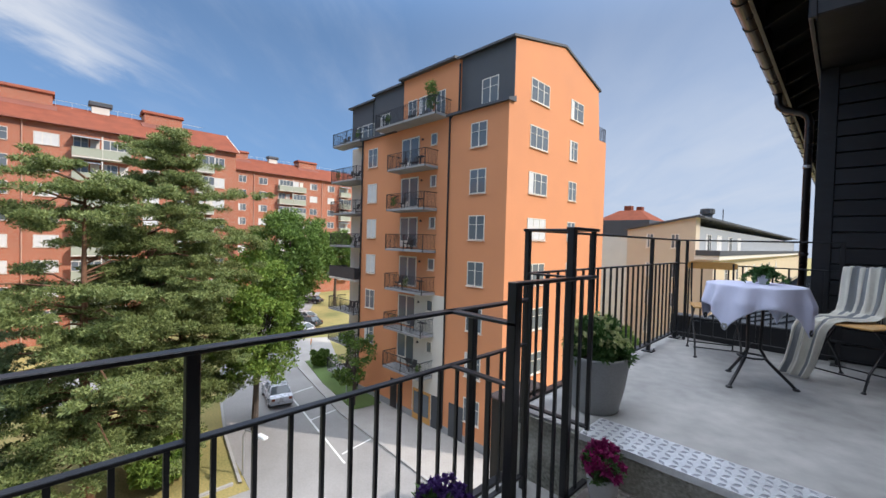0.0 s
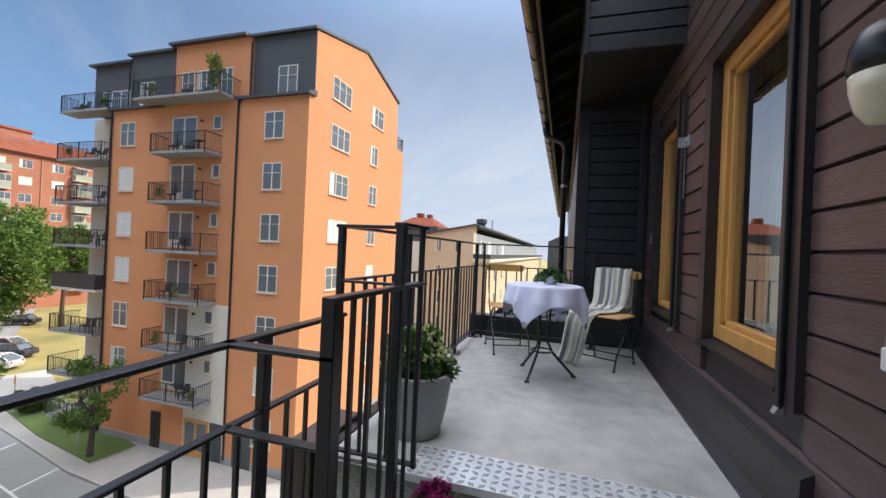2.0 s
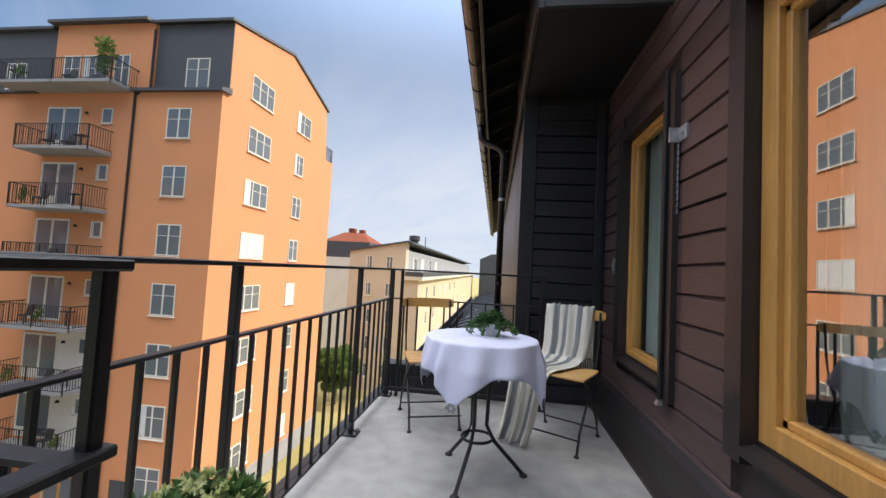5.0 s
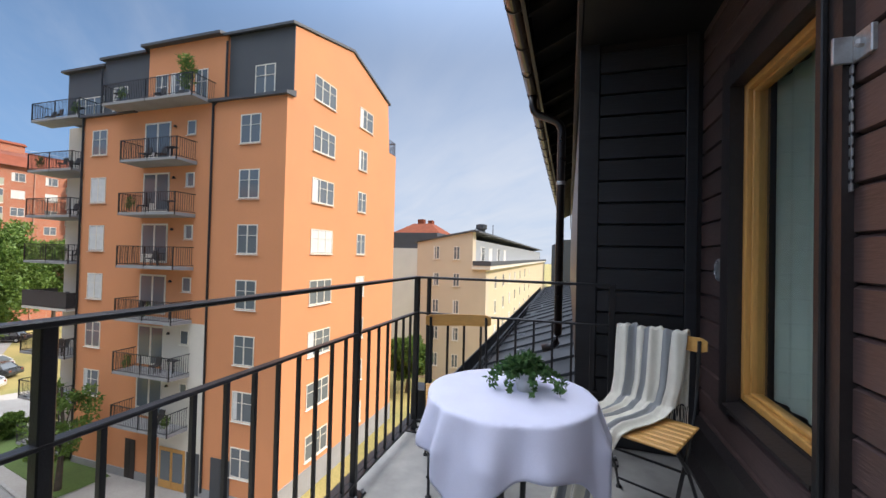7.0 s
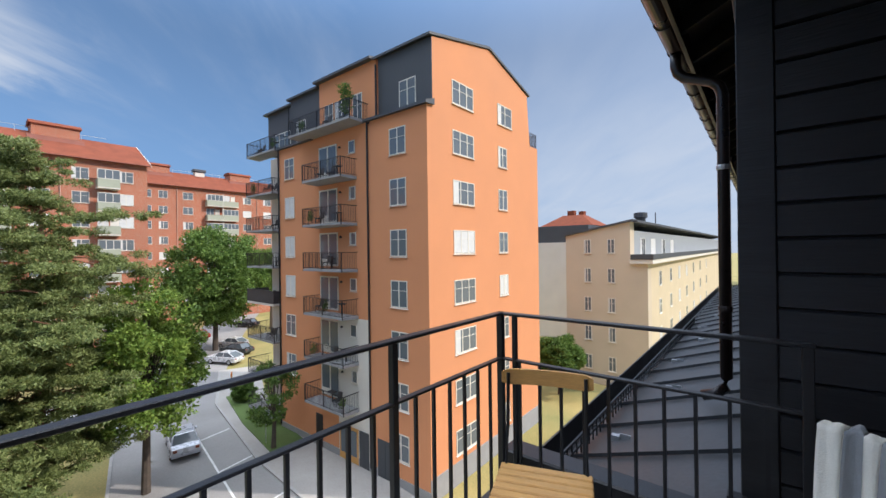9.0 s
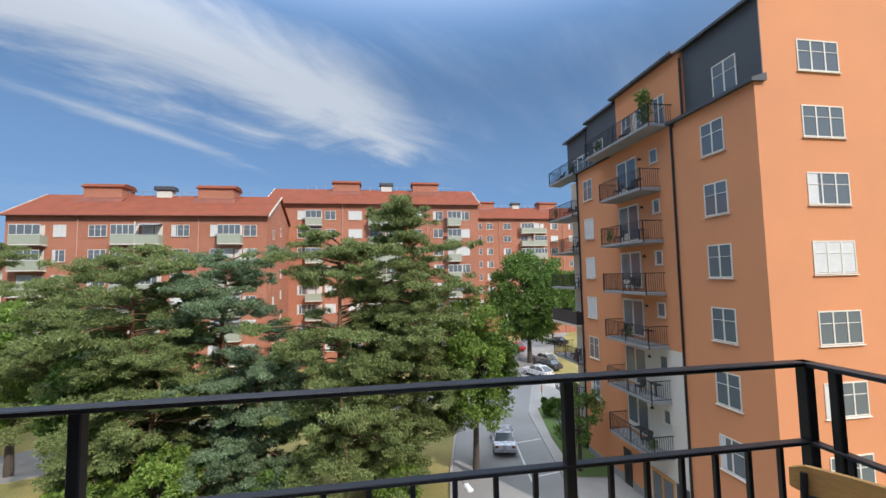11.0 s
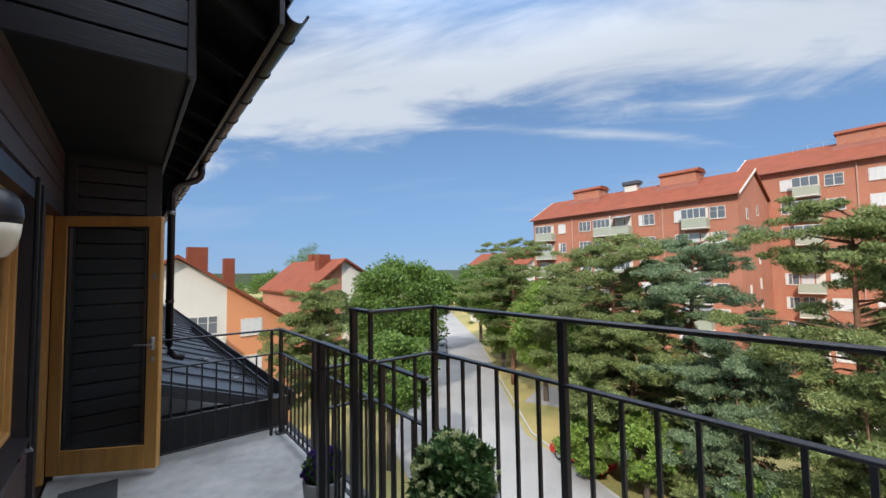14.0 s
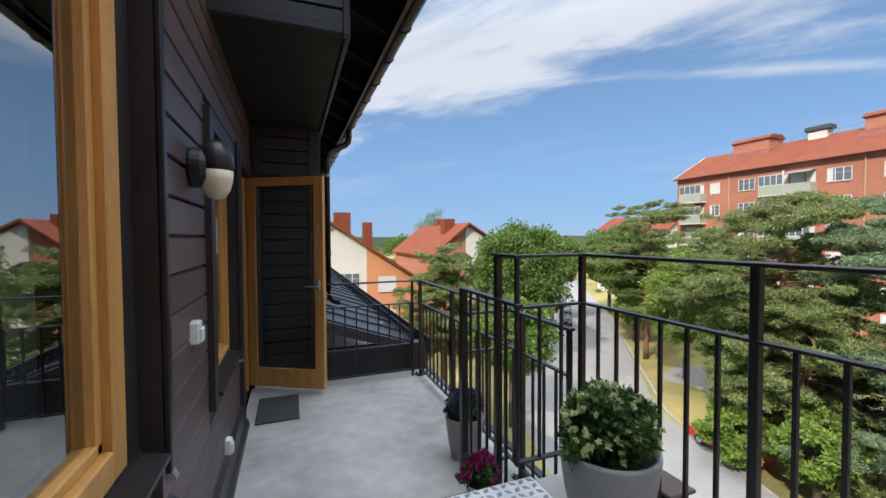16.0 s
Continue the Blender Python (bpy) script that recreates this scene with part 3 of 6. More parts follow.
# both recesses: soffit, gable panel, eave, gutter and downpipe. gx, gz: the gutter's centre line
for where, ya, yb, gable, sgn, sz, gz, py in (("far", 4.6, 24.0, 5.1, -1, 2.97, 3.36, 8.0), ("near", -18.0, 2.75, 2.34, 1, 2.7, 3.03, -1.0)):
    sx, gx = 1.955, 1.484
    s0, s1 = (gable, 6.6) if sgn < 0 else (-0.3, gable)
    tagged(part("ceiling_soffit", Mesh().box(sx, WALL_X + 0.2, s0 + 0.03, s1 - 0.03, sz, sz + 0.03), SOFFIT), "near black soffit over the terrace recess", "ceiling", kind="structure")
    g = thing("gable_panel", "boarded panel closing the roof over the recess, colour darkened for shade", "wall panel", kind="structure")
    part("core", Mesh().box(sx, WALL_X + 0.1, min(gable, gable - sgn * 0.03), max(gable, gable - sgn * 0.03), sz + 0.01, 4.4), TRIM, g)
    prof = [(gable, 0.0), (gable + sgn * 0.024, 0.006), (gable + sgn * 0.024, pitch - 0.014), (gable + sgn * 0.01, pitch - 0.004), (gable, pitch - 0.004)]
    me = Mesh().prism(prof, "x", sx + 0.02, WALL_X).data("board", BOARD_SHADE)
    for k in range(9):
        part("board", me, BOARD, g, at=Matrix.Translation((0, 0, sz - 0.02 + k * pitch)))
    ya_, yb_ = sorted((gable - sgn * 0.01, gable + sgn * 0.04))
    part("corner_board", Mesh().bevel_box(sx - 0.02, sx + 0.02, ya_, yb_, sz - 0.035, 4.2, 0.004), TRIM, g)
    ev = thing("eave_" + where, "black timber eave with rafters under the roof edge", "eave", kind="structure")
    d0, d1 = (gable, yb) if sgn < 0 else (ya, gable)
    o0, o1 = (ya, gable) if sgn < 0 else (gable, yb)
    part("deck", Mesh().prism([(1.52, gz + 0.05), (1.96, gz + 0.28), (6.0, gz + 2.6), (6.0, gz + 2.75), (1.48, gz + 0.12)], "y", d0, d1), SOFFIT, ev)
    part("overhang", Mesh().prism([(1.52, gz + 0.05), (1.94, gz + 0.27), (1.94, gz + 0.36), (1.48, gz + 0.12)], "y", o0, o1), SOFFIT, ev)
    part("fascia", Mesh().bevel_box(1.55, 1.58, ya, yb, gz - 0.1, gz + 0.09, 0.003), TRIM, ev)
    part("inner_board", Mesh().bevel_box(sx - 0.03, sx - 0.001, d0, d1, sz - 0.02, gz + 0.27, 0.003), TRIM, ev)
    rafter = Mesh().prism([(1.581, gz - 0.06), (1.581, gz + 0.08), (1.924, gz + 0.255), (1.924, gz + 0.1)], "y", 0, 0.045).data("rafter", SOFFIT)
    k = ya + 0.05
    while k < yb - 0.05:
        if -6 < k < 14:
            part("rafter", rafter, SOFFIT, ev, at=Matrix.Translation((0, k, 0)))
        k += 0.6
    gt = thing("gutter", "brown black half round steel gutter with brackets", "gutter", group="gutters")
    prof = [(gx + 0.062 * math.cos(a), gz + 0.062 * math.sin(a)) for a in np.linspace(math.pi, 2 * math.pi, 11)]
    prof += [(gx + 0.056 * math.cos(a), gz + 0.056 * math.sin(a)) for a in np.linspace(2 * math.pi, math.pi, 11)]
    part("trough", Mesh().prism(prof, "y", ya, yb), GUTTER, gt)
    part("bead", Mesh().tube([(gx - 0.064, ya, gz + 0.002), (gx - 0.064, yb, gz + 0.002)], 0.009, 6), GUTTER, gt)
    k = ya + 0.15
    hoop = Mesh().tube([(gx + 0.066 * math.cos(a), 0, gz + 0.066 * math.sin(a)) for a in np.linspace(math.pi * 0.95, 2.05 * math.pi, 9)], 0.008, 5).data("bracket", GUTTER)
    while k < yb:
        part("bracket", hoop, GUTTER, gt, at=Matrix.Translation((0, k, 0)))
        k += 0.55
    dp = thing("downpipe", "brown black steel downpipe with a swan neck", "downpipe", group="downpipes")
    px = 1.8
    part("pipe", Mesh().tube([(gx, py, gz - 0.05), (gx, py, gz - 0.16), (gx + .015, py, gz - 0.22), (gx + .06, py, gz - 0.27), (px - .07, py, gz - 0.35), (px - .02, py, gz - 0.4), (px, py, gz - 0.47), (px, py, 0.68), (px - .01, py, 0.6), (px - .07, py, 0.54), (px - .16, py, 0.51)], 0.042, 12), GUTTER, dp, smooth=True)
    for zc in (2.3, 1.2):
        part("clip", Mesh().lathe([(0.046, 0), (0.049, 0.01), (0.049, 0.03), (0.046, 0.04)], 14, (px, py, zc)), ZINC if zc > 2 else GUTTER, dp)
tagged(part("wall_facade_far", Mesh().box(1.97, 2.3, 6.6, 24, -0.3, 2.95), TRIM), "dark facade of the house beyond the terrace", "wall", kind="structure")
tagged(part("wall_facade_near", Mesh().box(1.97, 2.3, -18, -0.3, -0.3, 2.95), TRIM), "dark facade of the house behind the terrace", "wall", kind="structure")
tagged(part("roof_main", Mesh().prism([(2.6, 4.3), (6.0, 5.5), (9, 3.6), (9, -12), (4.8, -12), (4.8, 3.4), (2.9, 3.4)], "y", 1.9, 4.95).prism([(6.0, 5.4), (9, 3.6), (9, -12), (4.9, -12), (4.9, 4.4)], "y", -18, 24), SLATE), "dark roof and body of the house", "roof", kind="structure")
tagged(part("wall_below", Mesh().box(0.8, 4.8, -18, 24, -12.3, -0.5), WHITER), "pale house facade under the terrace", "wall", kind="structure")

# the sheet roofs beyond both ends, with folded steps and a snow guard
for ya, yb, lab in ((6.5, 22.0, "dark grey sheet roof with stepped seams beyond the terrace"), (-18.0, 0.3, "dark grey sheet roof with stepped seams behind the terrace")):
    rf = thing("roof_lower", lab, "roof", kind="structure")
    n = int((yb - ya) / 0.62)
    L = (yb - ya) / n
    sheet = Mesh().prism([(0.86, 0.13), (1.99, 0.52), (1.99, 0.4), (0.86, 0.02)], "y", 0.0, L - 0.02).prism([(0.86, 0.14), (1.99, 0.53), (1.99, 0.555), (0.86, 0.165)], "y", L - 0.04, L - 0.02).data("roof_sheet", ROOFM)
    for k in range(n):
        part("roof_sheet", sheet, ROOFM, rf, at=Matrix.Translation((0, ya + k * L, 0)))
    tr = Mesh().prism([(0.7, 0.2), (0.7, 0.05), (0.74, 0.0), (0.84, 0.0), (0.88, 0.05), (0.88, 0.13), (0.86, 0.13), (0.86, 0.05), (0.73, 0.04), (0.715, 0.2)], "y", ya, yb)
    part("box_gutter", tr, BLACK, rf)
    part("snow_rail", Mesh().tube([(0.95, ya, 0.3), (0.95, yb, 0.3)], 0.012, 6).tube([(0.95, ya, 0.23), (0.95, yb, 0.23)], 0.01, 6), BLACK, rf)
    st = Mesh().box(0.945, 0.955, -0.005, 0.005, 0.15, 0.31).data("snow_bar", BLACK)
    k = ya + 0.05
    yend = min(yb, ya + 7) if ya > 0 else yb
    k = k if ya > 0 else yb - 7
    while k < yend:
        part("snow_bar", st, BLACK, rf, at=Matrix.Translation((0, k, 0)))
        k += 0.09
    hook = Mesh().box(1.1, 1.16, 0, 0.05, 0.2, 0.26).box(1.16, 1.24, 0.02, 0.03, 0.22, 0.28).data("roof_hook", ZINC)
    for k in range(6):
        part("roof_hook", hook, ZINC, rf, at=Matrix.Translation((0.15 * (k % 2), (ya + 0.9 + k * 1.3) if ya > 0 else (yb - 0.9 - k * 1.3), 0.05 * (k % 2))))
tagged(part("upstand_far", Mesh().bevel_box(0.78, 1.95, 6.3, 6.46, -0.2, 0.5, 0.01).box(1.9, 2.1, 6.32, 6.38, 0.25, 0.62), BLACK), "black sheet metal upstand at the terrace end", "upstand", kind="structure")
tagged(part("upstand_near", Mesh().bevel_box(0.78, 1.95, 0.18, 0.32, -0.2, 0.18, 0.01), BLACK), "black sheet metal upstand at the lower terrace end", "upstand", kind="structure")
tagged(part("edge_flashing", Mesh().box(0.745, 0.79, 0.3, 3.25, -0.4, -0.13).box(0.745, 0.79, 3.25, 6.4, -0.2, 0.27), BLACK), "black metal flashing along the floor edge", "trim", kind="structure")


# ---- railings ----
def railing(name, label, runs, posts, group="terrace railings"):
    """runs: (x0, y0, x1, y1, top, mid, low). posts: (x, y, foot, top, width)."""
    r = thing(name, label, "railing", group=group)
    for x0, y0, x1, y1, top, mid, low in runs:
        a, b = Vector((x0, y0, 0)), Vector((x1, y1, 0))
        ln = (b - a).length
        m = Matrix.Translation(a) @ Matrix.Rotation(math.atan2(y1 - y0, x1 - x0), 4, "Z")
        if top:
            part("top_rail", Mesh().bevel_box(-0.022, ln + 0.022, -0.022, 0.022, top - 0.016, top, 0.003), BLACK, r, at=m)
        if mid:
            part("mid_rail", Mesh().bevel_box(0, ln, -0.016, 0.016, mid - 0.012, mid, 0.002), BLACK, r, at=m)
        if low is None:
            continue
        part("bottom_rail", Mesh().bevel_box(0, ln, -0.016, 0.016, low, low + 0.012, 0.002), BLACK, r, at=m)
        hi = (mid or top) - 0.01
        n = max(1, round(ln / 0.117))
        bar = Mesh().box(-0.007, 0.007, -0.007, 0.007, low, hi).data("baluster", BLACK)
        for k in range(1, n):
            part("baluster", bar, BLACK, r, at=m @ Matrix.Translation((ln * k / n, 0, 0)))
    for x, y, z0, z1, w in posts:
        part("post", Mesh().bevel_box(x - w / 2, x + w / 2, y - w / 2, y + w / 2, z0, z1, 0.003), BLACK, r)
        if w > 0.03 and z0 in (ZU, ZL):
            fp = part("foot_plate", Mesh().bevel_box(x - 0.05, x + 0.05, y - 0.05, y + 0.05, z0, z0 + 0.012, 0.003), BLACK, r)
            for sy in (-0.036, 0.036):
                part("bolt", Mesh().lathe([(0.009, 0), (0.009, 0.014), (0.005, 0.02)], 6, (x + 0.036, y + sy, z0 + 0.012)), ZINC, fp, "galvanised bolt")
    return r


TU, MU = 1.35, 1.095
TLW, MLW = 0.95, 0.695
railing("terrace_railing", "black steel railing with thin bars round the upper terrace",
        [(0.865, 3.19, 0.865, 6.17, TU, MU, ZU + 0.07), (0.865, 6.17, 2.16, 6.17, TU, MU, ZU + 0.07),
         (0.865, 3.19, 1.26, 3.19, TU, MU, ZU + 0.06), (1.26, 3.19, 1.25, 2.98, TU, None, None)],
        [(0.865, 3.19, ZU - 0.05, TU - .01, 0.031), (0.865, 4.03, ZU, TU - .01, 0.031), (0.865, 5.325, ZU, TU - .01, 0.031), (0.865, 6.17, ZU, TU - .01, 0.036),
         (0.955, 6.17, ZU, TU - .01, 0.026), (2.16, 6.17, ZU, TU - .01, 0.035), (1.26, 3.19, ZU + 0.05, TU - .01, 0.022)])
railing("step_railing", "black steel railing with a handrail beside the step",
        [(1.25, 2.52, 1.26, 3.19, 1.11, None, 0.03)],
        [(1.25, 2.52, ZL, 1.1, 0.044), (1.25, 2.98, ZL, TU, 0.036)])
railing("lower_railing", "black steel railing with thin bars round the lower terrace",
        [(0.905, 0.5, 0.905, 3.14, TLW, MLW, ZL + 0.07), (0.905, 0.5, 2.0, 0.5, TLW, MLW, ZL + 0.07), (0.905, 2.52, 1.25, 2.52, TLW, MLW, ZL + 0.07)],
        [(0.905, 0.5, ZL, TLW - .01, 0.036), (0.905, 1.477, ZL, TLW - .01, 0.036), (0.905, 2.67, ZL, TLW - .01, 0.036), (0.905, 3.14, ZL, TLW - .01, 0.026), (1.0, 0.5, ZL, TLW - .01, 0.026), (2.0, 0.5, ZL, TLW - .01, 0.026)])
bx = thing("metal_box", "black metal box with a brown lid outside the railing corner", "box", kind="structure")
part("body", Mesh().bevel_box(0.62, 0.742, 3.2, 3.62, -0.45, 0.275, 0.006), TRIM, bx)
part("lid", Mesh().bevel_box(0.6, 0.76, 3.18, 3.64, 0.275, 0.295, 0.006), mat("brown lid", (0.07, 0.045, 0.035), 0.6), bx, "brown lid")


# ---- door, lamp and small fittings ----
hinge, tip = Vector((2.7, 0.275, 0)), Vector((1.975, 0.685, 0))
dw = (tip - hinge).length
dm = Matrix.Translation(hinge) @ Matrix.Rotation(math.atan2(tip.y - hinge.y, tip.x - hinge.x), 4, "Z")
door = tagged(thing("door_1", "open glazed terrace door with a yellow pine frame", "door", at=dm), kind="structure")
lf = Mesh()
for a, b, c, d in ((0, .1, -.1, 2.06), (dw - .1, dw, -.1, 2.06), (.1, dw - .1, 1.97, 2.06), (.1, dw - .1, -.1, 0.1)):
    lf.bevel_box(a, b, -0.03, 0.03, c, d, 0.005)
part("leaf", lf, PINEW, door)
door_pane = part("pane", Mesh().add([(.095, 0, .095), (dw - .095, 0, .095), (dw - .095, 0, 1.975), (.095, 0, 1.975)], [(0, 1, 2, 3)]), GLASSP, door)
if door_pane.data.polygons[0].normal.y > 0:
    door_pane.data.flip_normals()
part("gasket", Mesh().box(.1, .112, -.02, .02, .1, 1.97).box(dw - .112, dw - .1, -.02, .02, .1, 1.97).box(.1, dw - .1, -.02, .02, .1, .112).box(.1, dw - .1, -.02, .02, 1.958, 1.97), BLACK, door)
part("handle", Mesh().tube([(dw - .05, -0.03, 0.95), (dw - .05, -0.075, 0.95), (dw - .07, -0.08, 0.95), (dw - .17, -0.08, 0.95)], 0.009, 8).lathe([(0.02, 0), (0.02, 0.1), (0.015, 0.11)], 10, (dw - .05, -0.03, 0.9)), ZINC, door, "steel lever handle")
part("lock", Mesh().bevel_box(dw - .06, dw - .035, -.036, -.03, 1.5, 1.56, .002).bevel_box(dw - .06, dw - .035, -.036, -.03, .8, .84, .002), ZINC, door)
jm = thing("door_frame", "yellow pine frame of the terrace door", "door frame", kind="structure")
part("jamb", Mesh().bevel_box(WALL_X + .02, WALL_X + .12, .28, .33, ZL, 2.06, .004), PINEW, jm)
part("jamb", Mesh().bevel_box(WALL_X + .02, WALL_X + .12, 1.06, 1.11, ZL, 2.06, .004), PINEW, jm)
part("casing", Mesh().box(WALL_X - .03, WALL_X + .03, 1.13, 1.24, ZL, 2.16).box(WALL_X - .03, WALL_X + .03, .16, .27, ZL, 2.16).box(WALL_X - .03, WALL_X + .03, .27, 1.13, 2.065, 2.16), TRIM, jm)
tagged(part("door_mat", Mesh().bevel_box(2.24, 2.6, 0.62, 1.2, ZL, ZL + 0.012, 0.004), MATM), "dark grey textile door mat on the concrete floor", "mat")
ly, lz = 2.83, 1.73
lamp = thing("wall_lamp", "black wall lamp with a cream opal glass dome", "lamp")
part("backplate", Mesh().lathe([(0.085, 0), (0.09, 0.01), (0.088, 0.05), (0.075, 0.07)], 24).data("backplate", BLACK), BLACK, lamp, at=Matrix.Translation((WALL_X, ly, lz + 0.02)) @ Matrix.Rotation(radians(-90), 4, "Y"))
part("hood", Mesh().lathe([(0.07, 0.0), (0.075, 0.03), (0.07, 0.075), (0.052, 0.112), (0.025, 0.132), (0.004, 0.138)], 24, (WALL_X - 0.1, ly, lz + 0.01)), BLACK, lamp, smooth=True)
part("arm", Mesh().bevel_box(WALL_X - 0.1, WALL_X - 0.05, ly - 0.045, ly + 0.045, lz - 0.02, lz + 0.09, 0.01), BLACK, lamp)
part("glass", Mesh().lathe([(0.004, -0.12), (0.033, -0.112), (0.056, -0.078), (0.067, -0.03), (0.07, 0.01)], 24, (WALL_X - 0.1, ly, lz)), CREAM, lamp, "cream opal glass", smooth=True)
for y, z in ((2.876, 1.027), (2.02, 0.1)):
    so = thing("wall_socket", "white plastic outdoor socket with a flap on the boards", "socket", group="wall sockets")
    part("body", Mesh().bevel_box(WALL_X - 0.035, WALL_X + 0.01, y - 0.035, y + 0.035, z - 0.05, z + 0.05, 0.008), WHITEP, so)
    part("flap", Mesh().bevel_box(WALL_X - 0.045, WALL_X - 0.034, y - 0.03, y + 0.03, z - 0.042, z + 0.02, 0.004), WHITEP, so)
bk = thing("awning_bracket", "galvanised bracket with a hanging perforated strap on the wall", "bracket")
part("plate", Mesh().bevel_box(WALL_X - 0.012, WALL_X + 0.004, 4.88, 4.97, 2.1, 2.18, 0.003), ZINC, bk)
part("arm", Mesh().bevel_box(WALL_X - 0.06, WALL_X - 0.012, 4.955, 4.968, 2.1, 2.18, 0.002), ZINC, bk)
part("bolt", Mesh().lathe([(0.014, 0), (0.014, 0.012), (0.007, 0.02)], 6).data("bolt", ZINC), ZINC, bk, at=Matrix.Translation((WALL_X - 0.012, 4.915, 2.14)) @ Matrix.Rotation(radians(-90), 4, "Y"))
strap = Mesh()
for k in range(11):
    strap.bevel_box(WALL_X - 0.014, WALL_X - 0.009, 4.955, 4.97, 1.72 + k * 0.035, 1.72 + k * 0.035 + 0.024, 0.001)
strap.box(WALL_X - 0.0125, WALL_X - 0.0105, 4.96, 4.965, 1.72, 2.12)
part("strap", strap, ZINC, bk)
vt = thing("wall_vent", "grey round wall vent with slats beside the window", "vent")
part("ring", Mesh().lathe([(0.062, 0), (0.062, 0.012), (0.052, 0.016), (0.05, 0.004)], 24).data("ring", ZINC), ZINC, vt, at=Matrix.Translation((WALL_X, 6.05, 1.46)) @ Matrix.Rotation(radians(-90), 4, "Y"))
for k in range(6):
    hw = math.sqrt(max(0.0004, 0.05 ** 2 - (-0.04 + k * 0.016) ** 2))
    part("slat", Mesh().box(WALL_X - 0.014, WALL_X - 0.004, 6.05 - hw, 6.05 + hw, 1.416 + k * 0.016, 1.424 + k * 0.016), ZINC, vt)


# ---- table, chairs, cloth, blanket ----
TC = Vector((1.7, 4.99, 0))
table = thing("bistro_table", "round bistro table on a black iron three legged base", "table")
part("tabletop", Mesh().lathe([(0.28, 0.972), (0.298, 0.98), (0.298, 0.99), (0.29, 0.995)], 40, TC), BLACK, table)
for k in range(3):
    a = radians(250 + 120 * k)
    d = Vector((math.cos(a), math.sin(a), 0))
    part("leg", Mesh().tube([TC + d * 0.2 + Vector((0, 0, 0.97)), TC + d * 0.06 + Vector((0, 0, 0.85)), TC + d * 0.05 + Vector((0, 0, 0.52)), TC + d * 0.09 + Vector((0, 0, 0.44)), TC + d * 0.26 + Vector((0, 0, 0.262))], 0.011, 8), BLACK, table)
    part("foot", Mesh().lathe([(0.022, 0), (0.024, 0.006), (0.014, 0.016)], 12, TC + d * 0.265 + Vector((0, 0, ZU))), BLACK, table)
part("ring", Mesh().tube([TC + Vector((0.085 * math.cos(a), 0.085 * math.sin(a), 0.455)) for a in np.linspace(0, 2 * math.pi, 25)], 0.008, 6), BLACK, table)


def cloth_mesh():
    """A square cloth lying on the disc and falling in folds at its rim, corners longest."""
    n, half, R, top = 84, 0.45, 0.29, 1.0
    vs, fs = [], []
    rot = radians(25)
    for i in range(n + 1):
        for j in range(n + 1):
            u, w = (i / n * 2 - 1) * half, (j / n * 2 - 1) * half
            u, w = u * math.cos(rot) - w * math.sin(rot), u * math.sin(rot) + w * math.cos(rot)
            r, a = math.hypot(u, w), math.atan2(w, u)
            if r <= R:
                p = (u, w, top + 0.0012 * (1 + math.sin(u * 40 + 2 * math.sin(w * 9)) * math.cos(w * 33)) + 0.002 * math.exp(-(u * 60) ** 2))
            else:
                o = r - R
                fold = (0.5 + 0.5 * math.sin(a * 11 + 1.6 * math.sin(a * 3) + 0.8 * math.sin(a * 5))) ** 1.4
                out = R + 0.012 + 0.055 * fold * min(1, o / 0.14) + 0.1 * o * (1 - fold)
                drop = max(0, o - 0.015)
                p = (out * math.cos(a + 0.03 * math.sin(a * 7)), out * math.sin(a + 0.03 * math.sin(a * 7)), top - 0.003 - drop * 0.98)
            vs.append((TC.x + p[0], TC.y + p[1], p[2]))
    fs = [(i * (n + 1) + j, (i + 1) * (n + 1) + j, (i + 1) * (n + 1) + j + 1, i * (n + 1) + j + 1) for i in range(n) for j in range(n)]
    return Mesh().add(vs, fs)


tc = thing("tablecloth", "white square tablecloth with dark flower corners on the round table", "tablecloth")
cl = part("cloth", cloth_mesh(), CLOTH, tc, smooth=True)
sol = cl.modifiers.new("thickness", "SOLIDIFY"); sol.thickness = 0.002; sol.offset = 1
for q, sgn in ((radians(25 + 225), 0), (radians(25 + 315), 1), (radians(25 + 135), 1)):
    fl = Mesh()
    c = TC + Vector((math.cos(q), math.sin(q), 0)) * 0.352 + Vector((0, 0, 0.705))
    side = Vector((-math.sin(q), math.cos(q), 0))
    nrm = Vector((math.cos(q), math.sin(q), 0))
    for k in range(6):
        a = k * math.pi / 3
        pc = c + side * 0.016 * math.cos(a) + Vector((0, 0, 0.016 * math.sin(a)))
        fl.add([pc + side * 0.0095 * math.cos(b) + Vector((0, 0, 0.0095 * math.sin(b))) + nrm * dd for dd in (0, 0.004) for b in np.linspace(0, 2 * math.pi, 9)[:-1]],
               [tuple(range(8)), tuple(range(8, 16))] + [(i, (i + 1) % 8, 8 + (i + 1) % 8, 8 + i) for i in range(8)])
    part("flower_corner", fl, BLACK if sgn else POT, tc, "dark crocheted flower")


